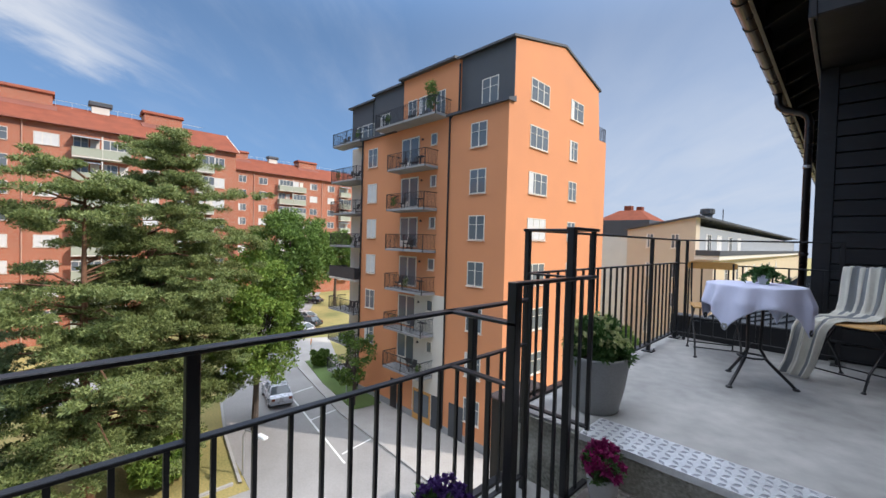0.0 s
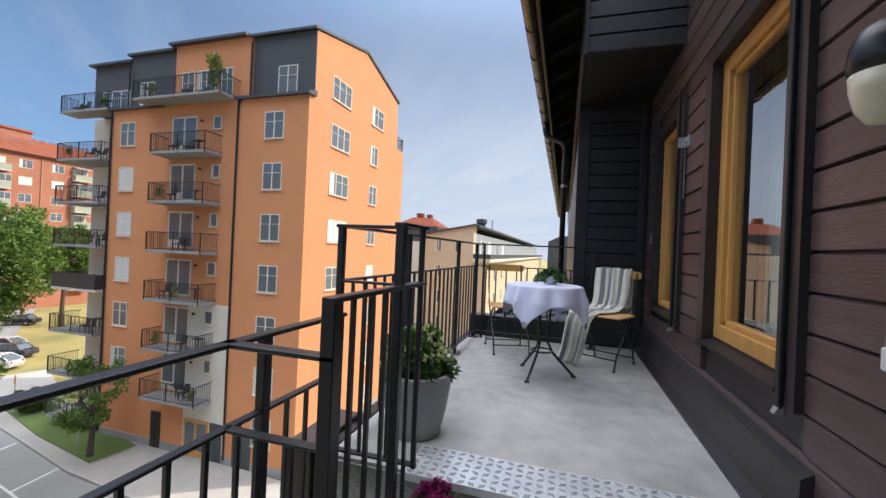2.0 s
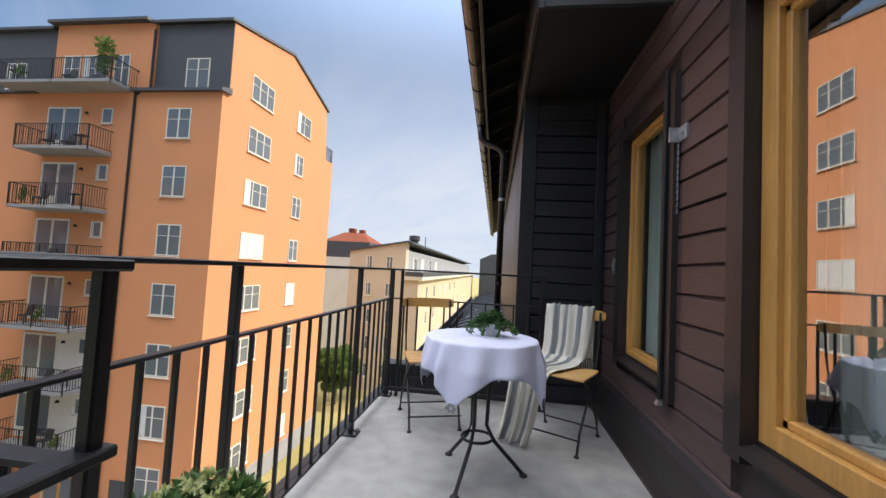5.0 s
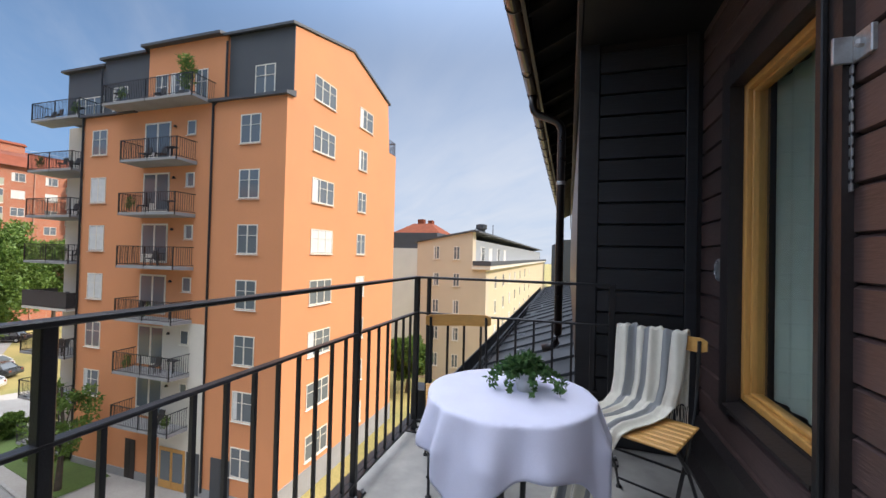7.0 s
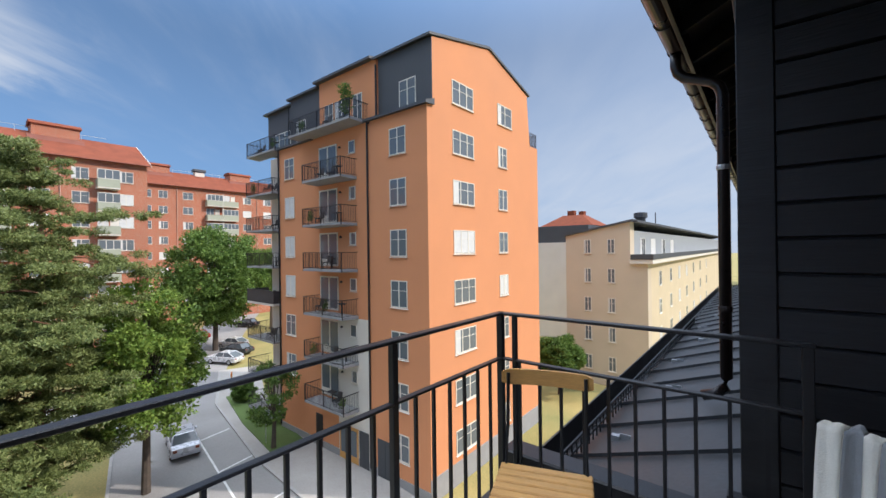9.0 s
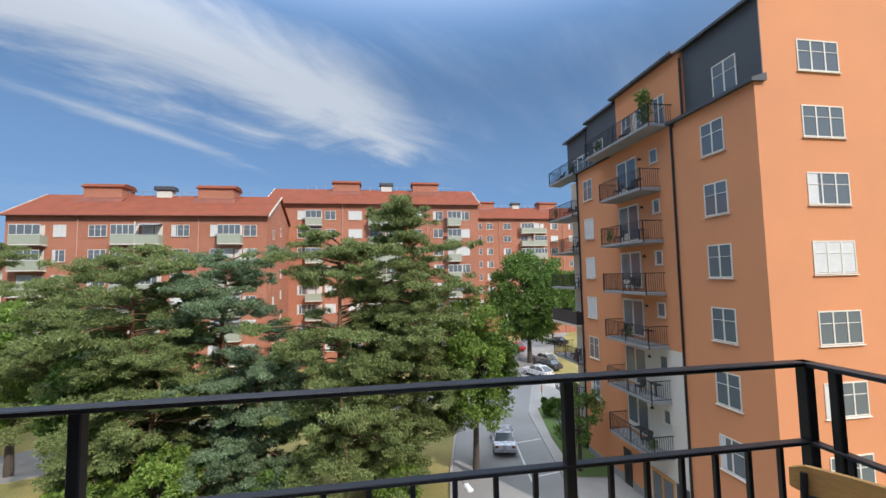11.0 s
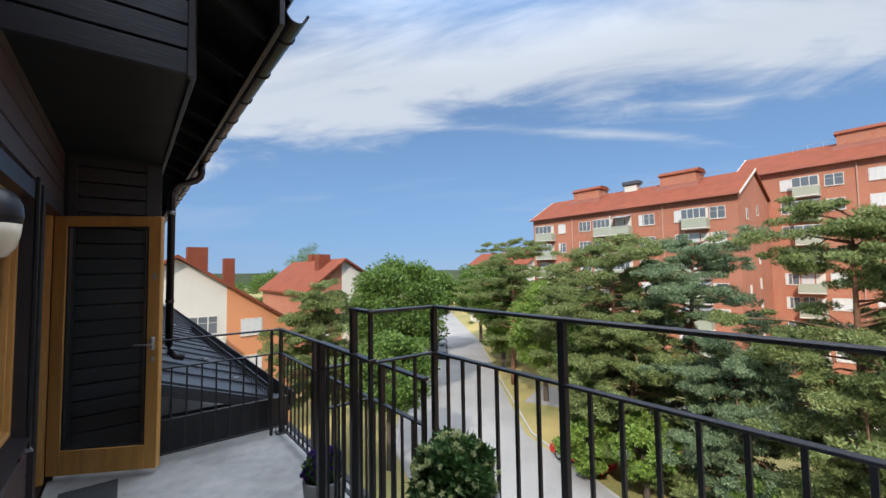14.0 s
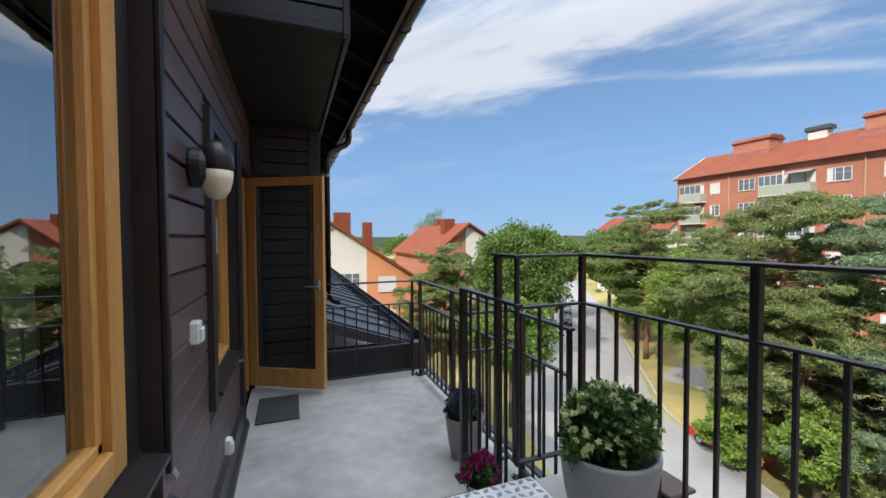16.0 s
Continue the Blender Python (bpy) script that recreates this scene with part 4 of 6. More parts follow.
def chair(at, label):
    """A folding bistro chair: iron frame, slatted seat, one curved back slat. It looks along +y."""
    c = thing("bistro_chair", label, "chair", at=at, group="bistro chairs")
    for s in (-1, 1):
        x = 0.19 * s
        part("leg", Mesh().tube([(x, -0.22, 0.0), (x, -0.17, 0.13), (x, -0.03, 0.3), (x, 0.15, 0.45)], 0.0085, 8), BLACK, c)
        part("leg", Mesh().tube([(x * .93, 0.22, 0.0), (x * .93, 0.17, 0.13), (x * .93, 0.0, 0.3), (x * .93, -0.16, 0.46), (x * .93, -0.22, 0.62), (x * .93, -0.25, 0.86)], 0.0085, 8), BLACK, c)
        for y in (-0.22, 0.22):
            part("foot", Mesh().lathe([(0.016, 0), (0.017, 0.006), (0.01, 0.014)], 10, (x if y < 0 else x * .93, y, 0)), BLACK, c)
    for y, z in ((-0.2, 0.06), (0.19, 0.09), (-0.01, 0.3)):
        part("stretcher", Mesh().tube([(-0.19, y, z), (0.19, y, z)], 0.006, 6), BLACK, c)
    for k in range(7):
        part("seat_slat", Mesh().bevel_box(-0.2, 0.2, -0.17 + k * 0.053, -0.125 + k * 0.053, 0.452, 0.468, 0.005), SEATW, c)
    bs = Mesh()
    n = 14
    vs = []
    for k in range(n + 1):
        x = -0.21 + 0.42 * k / n
        y = -0.25 - 0.035 * (1 - (x / 0.21) ** 2)
        h = 0.036 - (0.012 if k in (0, n) else 0)
        vs += [(x, y, 0.8 - h + .036), (x, y - 0.016, 0.8 - h + .036), (x, y - 0.018, 0.836 + h), (x, y - 0.002, 0.836 + h)]
    fs = [(k * 4 + i, k * 4 + (i + 1) % 4, k * 4 + 4 + (i + 1) % 4, k * 4 + 4 + i) for k in range(n) for i in range(4)] + [(0, 1, 2, 3), (n * 4, n * 4 + 3, n * 4 + 2, n * 4 + 1)]
    part("backrest", bs.add(vs, fs), SEATW, c, "curved varnished beech slat")
    return c


chair(pose(1.32, 5.72, ZU, rz=200), "folding bistro chair of black iron and light beech by the railing")
chair(pose(2.25, 5.62, ZU, rz=152), "folding bistro chair with a blanket thrown over its back")


def blanket(at):
    """A throw: hangs behind the slat, over the back, down onto the seat and off its front edge to the floor."""
    b = thing("blanket", "cream wool blanket with grey stripes draped over the chair", "blanket", at=at)
    path = [(-0.315, 0.5), (-0.32, 0.7), (-0.312, 0.86), (-0.285, 0.89), (-0.245, 0.885), (-0.225, 0.8), (-0.2, 0.66), (-0.17, 0.53), (-0.1, 0.485), (0.03, 0.482), (0.15, 0.49), (0.225, 0.47), (0.26, 0.4), (0.275, 0.25), (0.29, 0.12), (0.33, 0.02)]
    stripes = [(-0.19, -0.115, WOOL), (-0.115, -0.07, WOOLG), (-0.07, 0.0, WOOL), (0.0, 0.03, WOOLG), (0.03, 0.075, WOOL), (0.075, 0.12, WOOLG), (0.12, 0.19, WOOL)]
    dense = []
    for (y0, z0), (y1, z1) in zip(path, path[1:]):
        dense += [(y0 + (y1 - y0) * k / 5, z0 + (z1 - z0) * k / 5) for k in range(5)]
    dense.append(path[-1])
    for a, e, m in stripes:
        vs, n = [], 6
        for k, (y, z) in enumerate(dense):
            t = k / len(dense)
            for i in range(n + 1):
                x = a + (e - a) * i / n
                f = 0.02 * math.sin(x * 46 + 2.2 * t) * (0.25 + 0.9 * t) + 0.009 * math.sin(x * 90 + 9 * t)
                sq = 1 - 0.25 * t + 0.1 * math.sin(t * 5)
                shift = 0.3 * max(0, t - 0.42)
                vs.append((x * 0.88 * sq + shift + 0.05, y + f * (1 if z < 0.47 or z > .52 else 0.3), z + abs(f) * (0.9 if 0.47 < z < 0.52 or z > .86 else 0.1)))
        q = n + 1
        fs = [(k * q + i, k * q + i + 1, (k + 1) * q + i + 1, (k + 1) * q + i) for k in range(len(dense) - 1) for i in range(n)]
        o = part("stripe", Mesh().add(vs, fs), m, b, "grey stripe" if m is WOOLG else "", smooth=True)
        so2 = o.modifiers.new("thickness", "SOLIDIFY"); so2.thickness = 0.006
    fr = Mesh()
    for k in range(40):
        x = -0.19 + k * 0.0095
        fr.tube([(x * .88 + 0.05, -0.316, 0.5), (x * .88 + 0.05 + random.uniform(-.008, .008), -0.325, 0.45), (x * .88 + 0.05 + random.uniform(-.012, .012), -0.32, 0.4)], 0.002, 4)
    part("fringe", fr, WOOL, b, "knotted cream fringe")
    return b


blanket(pose(2.25, 5.62, ZU, rz=152))


# ---- potted plants ----
def pot(prefix, label, at, r, h, potmat, leaf, spread, height, flower=None, nleaf=2600, nflower=0, seed=1, category="potted plant", bud=0.018, ll=0.045):
    rng = np.random.default_rng(seed)
    p = thing(prefix, label, category, at=at)
    part("pot", Mesh().lathe([(r * .68, 0), (r * .72, 0.01), (r * .88, h * .45), (r * .98, h * .85), (r, h - 0.012), (r * .99, h), (r * .92, h), (r * .9, h - 0.03)], 36), potmat, p, smooth=True)
    part("soil", Mesh().lathe([(r * .1, h - 0.035), (r * .89, h - 0.03), (r * .89, h - 0.028), (r * .1, h - 0.02)], 24), SOIL, p)
    n = 46
    d = rng.normal(size=(n, 3)); d[:, 2] = np.abs(d[:, 2]); d /= np.linalg.norm(d, axis=1)[:, None]
    cs = d * np.array([spread, spread, height]) * (0.45 + 0.5 * rng.random((n, 1))) + np.array([0, 0, h])
    st = Mesh()
    for c in cs[::2]:
        st.tube([(c[0] * .15, c[1] * .15, h - 0.03), (c[0] * .6, c[1] * .6, h + (c[2] - h) * .55), tuple(c)], 0.003, 4)
    tagged(part("stem", st, BARKD, p), kind="stuff")
    part("foliage", soup("foliage", blades(rng, cs, np.full((n, 3), spread * .26), nleaf // n, ll, ll * .55), leaf), leaf, p)
    if flower:
        m = Mesh()
        e = rng.normal(size=(nflower, 3)); e[:, 2] = np.abs(e[:, 2]) + 0.2; e /= np.linalg.norm(e, axis=1)[:, None]
        fc = e * np.array([spread, spread, height]) * (0.9 + 0.2 * rng.random((nflower, 1))) + np.array([0, 0, h])
        tagged(part("blossom", soup("blossom", blades(rng, fc, np.full((nflower, 3), bud * .55), 34, bud, bud * .8), flower), flower, p), kind="stuff")
    return p


pot("flower_pot", "large grey pot with a bushy green chrysanthemum in bud", pose(1.1, 3.63, ZU), 0.195, 0.34, POT, LEAF, 0.19, 0.23, BUD, 11000, 130, 3, bud=0.013, ll=0.032)
pot("flower_pot", "grey pot with purple blooming flowers on the lower floor", pose(1.13, 2.26, ZL), 0.14, 0.3, POT, LEAF, 0.135, 0.19, PURPLE, 3600, 110, 5, bud=0.017, ll=0.026)
pot("flower_pot", "small pale pot with magenta chrysanthemums on the step", pose(1.4, 3.07, 0.05), 0.075, 0.13, POTW, LEAF, 0.09, 0.14, MAGENTA, 1500, 42, 7, bud=0.02, ll=0.022)
iv = pot("ivy_pot", "small pale pot of trailing ivy on the white tablecloth", pose(1.75, 5.02, 1.002), 0.042, 0.075, POTW, IVY, 0.075, 0.06, None, 2400, 0, 9, ll=0.02)
rng = np.random.default_rng(12)
tr, lv = Mesh(), []
for k in range(9):
    a = k * 0.7 + rng.random() * .4
    d = Vector((math.cos(a), math.sin(a), 0))
    L = 0.05 + 0.06 * rng.random()
    pts = [d * 0.035 + Vector((0, 0, .075)), d * (0.05 + L * .35) + Vector((0, 0, .085)), d * (0.05 + L * .7) + Vector((0, 0, .06)), d * (0.05 + L * .95) + Vector((0, 0, .015))]
    tr.tube(pts, 0.0015, 4)
    lv += [tuple(pts[i].lerp(pts[i + 1], q)) for i in range(3) for q in (0, .35, .7)]
part("runners", tr, LEAF, iv)
part("ivy_leaves", soup("ivy_leaves", blades(rng, lv, np.full((len(lv), 3), 0.01), 8, 0.018, 0.016), IVY), IVY, iv)


# ---- ground, streets ----
GZ = -12.0
ground = tagged(part("ground", Mesh().box(-900, 900, -900, 900, GZ - 1, GZ), GRASS), "dry yellow summer grass round the streets", "ground", kind="structure")


def strip(name, pts, width, z, material, label, category, thick=0.02, kind="structure"):
    pts = [Vector((*p, 0)) for p in pts]
    vs = []
    for i, p in enumerate(pts):
        d = (pts[min(i + 1, len(pts) - 1)] - pts[max(i - 1, 0)]).normalized()
        s = Vector((-d.y, d.x, 0)) * width / 2
        vs += [p + s + Vector((0, 0, z)), p - s + Vector((0, 0, z)), p + s + Vector((0, 0, z - thick)), p - s + Vector((0, 0, z - thick))]
    fs = [q for i in range(len(pts) - 1) for q in ((i * 4, i * 4 + 1, i * 4 + 5, i * 4 + 4), (i * 4, i * 4 + 4, i * 4 + 6, i * 4 + 2), (i * 4 + 1, i * 4 + 3, i * 4 + 7, i * 4 + 5))]
    return tagged(part(name, Mesh().add(vs, fs), material), label, category, kind=kind)


strip("road_1", [(2, 10), (-12, 12.0), (-24, 13.2), (-36, 15.8), (-48, 20.5), (-60, 27), (-75, 36), (-100, 52)], 8, GZ + 0.03, ASPHALT, "worn grey asphalt street between the blocks", "road")
strip("road_2", [(-13, 16), (-14, 4), (-15, -8), (-19, -20), (-30, -34), (-46, -54), (-62, -78), (-90, -120)], 11, GZ + 0.036, ASPHALT, "worn grey asphalt street curving past the lawns", "road")
strip("road_3", [(-33, -24), (-38, -12), (-41, 0), (-46, 12), (-52, 21)], 6.5, GZ + 0.024, ASPHALT, "asphalt parking lane behind the pines", "road")
strip("pavement_1", [(-6, 17.5), (-14, 18.2), (-24, 18.9), (-36, 21.2), (-46, 25.5)], 4.2, GZ + 0.14, PAVE, "grey paved pavement before the orange block", "pavement", 0.14)
strip("kerb_1", [(-12, 15.9), (-24, 16.85), (-36, 19.1), (-46, 23.4)], 0.16, GZ + 0.16, KERB, "granite kerb along the pavement", "kerb", 0.16)
strip("kerb_2", [(-20, 8.5), (-26, 9.5), (-36, 11.9), (-48, 16.6)], 0.16, GZ + 0.13, KERB, "granite kerb along the grass under the pines", "kerb", 0.13)
strip("kerb_3", [(-20.2, 8.2), (-20.4, -7), (-24.2, -17), (-34.6, -30.5), (-50.5, -51)], 0.16, GZ + 0.13, KERB, "granite kerb along the dry lawn", "kerb", 0.13)
strip("lawn_1", [(-23.5, 18.9), (-30, 19.9), (-37, 21.6)], 2.4, GZ + 0.2, LAWN, "small green lawn before the orange block", "lawn", 0.2)
for k, (a, b) in enumerate((((-18, 13.6), (-34, 16.2)), ((-19, 14.0), (-19.4, 16.4)), ((-24.5, 14.7), (-24.9, 17)), ((-30, 15.5), (-30.4, 17.8)))):
    strip("road_marking", [a, b], 0.12, GZ + 0.042, PAINTW, "worn white parking line on the asphalt", "road marking", 0.003)
far = Mesh()
for k in range(90):
    a, b = radians(180 + 3 * k), radians(183 + 3 * k)
    for (r, h0, h1) in ((420, -12, 2 + 3 * noise.noise(Vector((k * .31, 0, 0)))),):
        h2 = 2 + 3 * noise.noise(Vector((k * .31 + .31, 0, 0)))
        far.add([(r * math.cos(a), r * math.sin(a), h0), (r * math.cos(b), r * math.sin(b), h0), (r * math.cos(b), r * math.sin(b), h2), (r * math.cos(a), r * math.sin(a), h1)], [(0, 1, 2, 3)])
tagged(part("backdrop", far, mat("distant woods", (0.07, 0.1, 0.06), 0.9, 0, 0.4, 0.05, 0, 0.6)), "low line of distant wooded hills", "distant woods", kind="structure")


# ---- blocks ----
WIN = {}


def far_window(parent, w, h, m, kind=0, blind=0.0):
    """A casement window with frame, mullions, sill and pane; its face looks along -y of m, its origin at the lower left."""
    key = (w, h, kind)
    if key not in WIN:
        n = {0: 2, 1: 3, 2: 1}[kind]
        xs, gaps = [0.0], set()
        for k in range(n):
            xs += [w * k / n + (0.055 if k == 0 else 0.035), w * (k + 1) / n - (0.055 if k == n - 1 else 0.035)]
        xs.append(w)
        zs = [0, 0.055, h - 0.055, h] if kind == 2 else [0, 0.055, h * .62, h * .62 + 0.025, h - 0.055, h]
        gaps = {(2 * k + 1, q) for k in range(n) for q in ((1,) if kind == 2 else (1, 3))}
        f = Mesh().lattice(xs, zs, gaps, -0.035, 0.02)
        WIN[key] = (f.data("window", WFRAME), Mesh().box(0.05, w - 0.05, -0.012, -0.006, 0.05, h - 0.05).data("pane", FARGLASS),
                    Mesh().prism([(0.03, -0.02), (-0.09, -0.045), (-0.09, -0.065), (0.03, -0.04)], "x", -0.06, w + 0.06).data("sill", WFRAME),
                    Mesh().box(0.07, w - 0.07, -0.0165, -0.0125, 0.07, h - 0.07).data("blind", CURTAIN),
                    Mesh().box(0.07, w * .25, -0.0165, -0.0125, 0.07, h - 0.07).data("curtain", CURTAIN))
    f, p, s, b, c = WIN[key]
    win = part("window", f, WFRAME, parent, at=m)
    part("pane", p, FARGLASS, win)
    part("sill", s, WFRAME, win)
    q = random.random()
    if q < blind:
        part("blind", b, CURTAIN, win, "pale drawn blind")
    elif q < blind + 0.3:
        part("curtain", c, CURTAIN, win)
    return win


def facing(x, y, z, side):
    return pose(x, y, z, rz={"s": 0, "e": 90, "n": 180, "w": -90}[side])


BAL = {}


def balcony(parent, w, d, m, solid=None, stuff=True, screen=False):
    """A projecting balcony: slab, railing and a little furniture. The origin is at the wall, left end, top of the slab; it projects along -y of m."""
    key = (w, d, solid.name if solid else "")
    if key not in BAL:
        slab = Mesh().prism([(0, 0), (0, -0.2), (-d, -0.14), (-d, 0)], "x", 0, w).data("slab", PLINTH if not solid else WHITER)
        if solid:
            r = Mesh().box(0, w, -d, -d + 0.03, 0.03, 1.0).box(0, 0.03, -d + 0.03, 0, 0.03, 1.0).box(w - 0.03, w, -d + 0.03, 0, 0.03, 1.0).box(0, w, -d - 0.02, -d + 0.05, 1.0, 1.04).data("front", solid)
        else:
            r = Mesh().box(0, w, -d, -d + 0.035, 1.05, 1.09).box(0, 0.035, -d, 0, 1.05, 1.09).box(w - 0.035, w, -d, 0, 1.05, 1.09).box(0, w, -d + 0.005, -d + 0.03, 0.05, 0.08).box(0, 0.03, -d, 0, 0.05, 0.08).box(w - 0.03, w, -d, 0, 0.05, 0.08)
            for k in range(int(w / 0.13) + 1):
                x = k * w / int(w / 0.13)
                r.box(x - 0.009, x + 0.009, -d + 0.008, -d + 0.026, 0.05, 1.06)
            for k in range(1, int(d / 0.13)):
                for x in (0.015, w - 0.015):
                    r.box(x - 0.009, x + 0.009, -k * 0.13 - 0.009, -k * 0.13 + 0.009, 0.05, 1.06)
            for x in (0.02, w * .5, w - 0.02):
                r.box(x - 0.025, x + 0.025, -d, -d + 0.05, -0.15, 1.06)
            r = r.data("railing", BLACK)
        BAL[key] = (slab, r)
    slab, r = BAL[key]
    b = part("balcony", slab, PLINTH, parent, at=m)
    part("front" if solid else "railing", r, BLACK, b)
    if stuff:
        for k in range(random.choice((2, 3))):
            f = Mesh()
            x, y = random.uniform(0.5, w - 0.7), -random.uniform(0.35, d - 0.45)
            if k == 0:
                f.box(x - .3, x + .3, y - .2, y + .2, 0.68, 0.72).box(x - .03, x + .03, y - .03, y + .03, 0, 0.68)
            else:
                f.box(x - .2, x + .2, y - .2, y + .2, 0.38, 0.44).prism([(y + .16, 0.44), (y + .2, 0.44), (y + .28, 0.85), (y + .24, 0.85)], "x", x - .2, x + .2)
                for sx in (-.18, .18):
                    for sy in (-.18, .18):
                        f.box(x + sx - .015, x + sx + .015, y + sy - .015, y + sy + .015, 0, 0.38)
            tagged(part("balcony_chair" if k else "balcony_table", f, FURN, b), kind="stuff")
        if random.random() < 0.6:
            rg = np.random.default_rng(random.randrange(999))
            cx = random.uniform(0.3, w - .3)
            part("plant", soup("plant", blades(rg, [(cx, -d + .25, .45), (cx + .1, -d + .25, .7)], [(.22, .18, .25)] * 2, 90, .12, .06), FOLIAGE), FOLIAGE, b)
    return b


# the orange block
XE, YS = -12.0, 20.4
ob = thing("apartment_building", "tall orange rendered apartment block with dark attic storeys", "apartment building")
gab = [(YS, GZ), (YS, 9.7), (20.9, 9.7), (20.9, 13.4), (26.7, 14.85), (32.1, 13.35), (32.5, 9.6), (33.8, 9.6), (33.8, GZ)]
part("wall", Mesh().prism([(p, q) for p, q in gab], "x", XE - 4.5, XE), ORANGE, ob)
part("wall", Mesh().box(-27.2, XE - 4.5, YS, 33.8, GZ, 9.7), ORANGE, ob)
part("wall", Mesh().box(-31.5, -27.2, YS + 1.6, 33, GZ, 9.7), WHITER, ob, "off white render")
part("white_field", Mesh().box(-20.0, -16.9, YS - 0.03, YS, GZ + 0.6, -2.6), WHITER, ob, "off white render")
part("plinth", Mesh().box(-27.25, XE + 0.04, YS - 0.05, YS, GZ, GZ + 0.6).box(XE, XE + 0.05, YS - 0.05, 33.8, GZ, GZ + 1.3), PLINTH, ob)
for bx0, bx1, by0, by1, bz1 in ((XE - 4.3, XE - 0.004, 20.86, 20.9, 13.4), (-26.4, -22.3, 20.95, 32, 13.35), (-30.5, -26.4, 21.3, 32, 13.15)):
    part("attic_wall", Mesh().box(bx0, bx1, by0, by1, 9.72, bz1), SLATE, ob, "dark grey sheet cladding")
part("attic_wall", Mesh().box(-22.3, XE - 4.4, 20.75, 32, 9.7, 13.45), ORANGE, ob)
part("roof", Mesh().prism([(20.6, 13.38), (20.6, 13.52), (26.7, 15.03), (32.4, 13.5), (32.4, 13.36), (26.7, 14.87)], "x", XE - 4.6, XE + 0.1), SLATE, ob)
part("roof", Mesh().prism([(20.4, 13.45), (20.4, 13.6), (26.7, 14.9), (32.4, 13.6), (32.4, 13.4)], "x", -22.6, XE - 4.6), SLATE, ob)
part("roof", Mesh().prism([(20.7, 13.3), (20.7, 13.45), (26.7, 14.75), (32.4, 13.45), (32.4, 13.3)], "x", -26.6, -22.6).prism([(21.0, 13.1), (21.0, 13.25), (26.7, 14.45), (32.4, 13.25), (32.4, 13.1)], "x", -30.8, -26.6), SLATE, ob)
part("eave", Mesh().prism([(20.15, 9.55), (20.15, 9.7), (20.9, 9.95), (20.9, 9.6)], "x", -17.0, XE + 0.15), SLATE, ob)
part("eave", Mesh().prism([(20.15, 9.5), (20.15, 9.65), (20.95, 9.9), (20.95, 9.55)], "x", -27.4, -22.6), SLATE, ob)
for x in (-16.8, -27.2):
    part("downpipe", Mesh().tube([(x, YS - 0.08, 9.6), (x, YS - 0.08, GZ + 0.4)], 0.06, 8), BLACK, ob)
part("downpipe", Mesh().tube([(-16.25, 20.6, 13.0), (-16.25, 20.6, 9.9), (-16.8, YS - .08, 9.4)], 0.06, 8), BLACK, ob)
part("downpipe", Mesh().tube([(-26.45, 20.8, 12.8), (-26.45, 20.8, 9.9)], 0.05, 8), BLACK, ob)
ST = 2.93
for k in range(7):
    zt = 8.74 - k * ST
    far_window(ob, 1.32, 1.55, facing(-14.92, YS, zt - 1.55, "s"), 0, 0.12)
    if k < 6:
        far_window(ob, 1.3, 1.55, facing(-26.4, YS, zt - 1.6, "s"), 0, 0.4)
        far_window(ob, 0.62, 0.8, facing(-18.66, YS - (0.03 if k > 3 else 0), zt - 0.82, "s"), 2, 0.1)
        dk = part("balcony_door", Mesh().box(0, 2.0, -0.03, 0.02, 0, 2.25).box(0.95, 1.05, -0.05, -0.03, 0, 2.25).box(0, .07, -.05, -.03, 0, 2.25).box(1.93, 2, -.05, -.03, 0, 2.25), WFRAME, ob, at=facing(-21.9, YS, zt - 2.2, "s"))
        part("pane", Mesh().box(0.1, 0.92, -0.042, -0.034, 0.5, 2.15).box(1.08, 1.9, -0.042, -0.034, 0.12, 2.15), FARGLASS, dk)
        balcony(ob, 4.2, 1.25, facing(-22.1, YS, zt - 2.35, "s"))
        part("wall_lamp", Mesh().lathe([(0.02, 0), (0.1, 0.02), (0.06, 0.12), (0.02, 0.15)], 8, (-19.5, YS - 0.1, zt - 0.35)), BLACK, ob)
    bz = zt - 2.35
    if k < 7:
        balcony(ob, 4.3, 1.9, facing(-31.9, YS + 1.5, bz, "s"), solid=FURN if k == 3 else None)
        dk = part("balcony_door", Mesh().box(0, 2.2, -0.03, 0.02, 0, 2.2), WFRAME, ob, at=facing(-30.0, YS + 1.6, zt - 2.2, "s"))
        part("pane", Mesh().box(0.1, 1.0, -0.042, -0.034, 0.3, 2.1).box(1.15, 2.1, -0.042, -0.034, 0.3, 2.1), FARGLASS, dk)
balcony(ob, 6.8, 1.5, facing(-23.9, 20.75, 9.75, "s"))
balcony(ob, 4.6, 1.1, facing(-31.9, 21.2, 9.7, "s"))
rg = np.random.default_rng(4)
part("plant", soup("plant", blades(rg, [(-18, 19.7, 10.6), (-17.9, 19.7, 11.2), (-18.1, 19.7, 11.7)], [(.4, .35, .4)] * 3, 220, .22, .07), FOLIAGE), FOLIAGE, ob, "green balcony shrub")
far_window(ob, 1.32, 1.6, facing(-14.5, 20.86, 9.95, "s"), 0)
far_window(ob, 1.3, 1.5, facing(-25.6, 20.95, 10.0, "s"), 0)
far_window(ob, 2.6, 1.4, facing(-29.6, 21.3, 9.9, "s"), 1)
for x, w in ((-21.7, 1.0), (-20.5, 1.5), (-18.6, 0.9)):
    far_window(ob, w, 1.9, facing(x, 20.75, 9.85, "s"), 0)
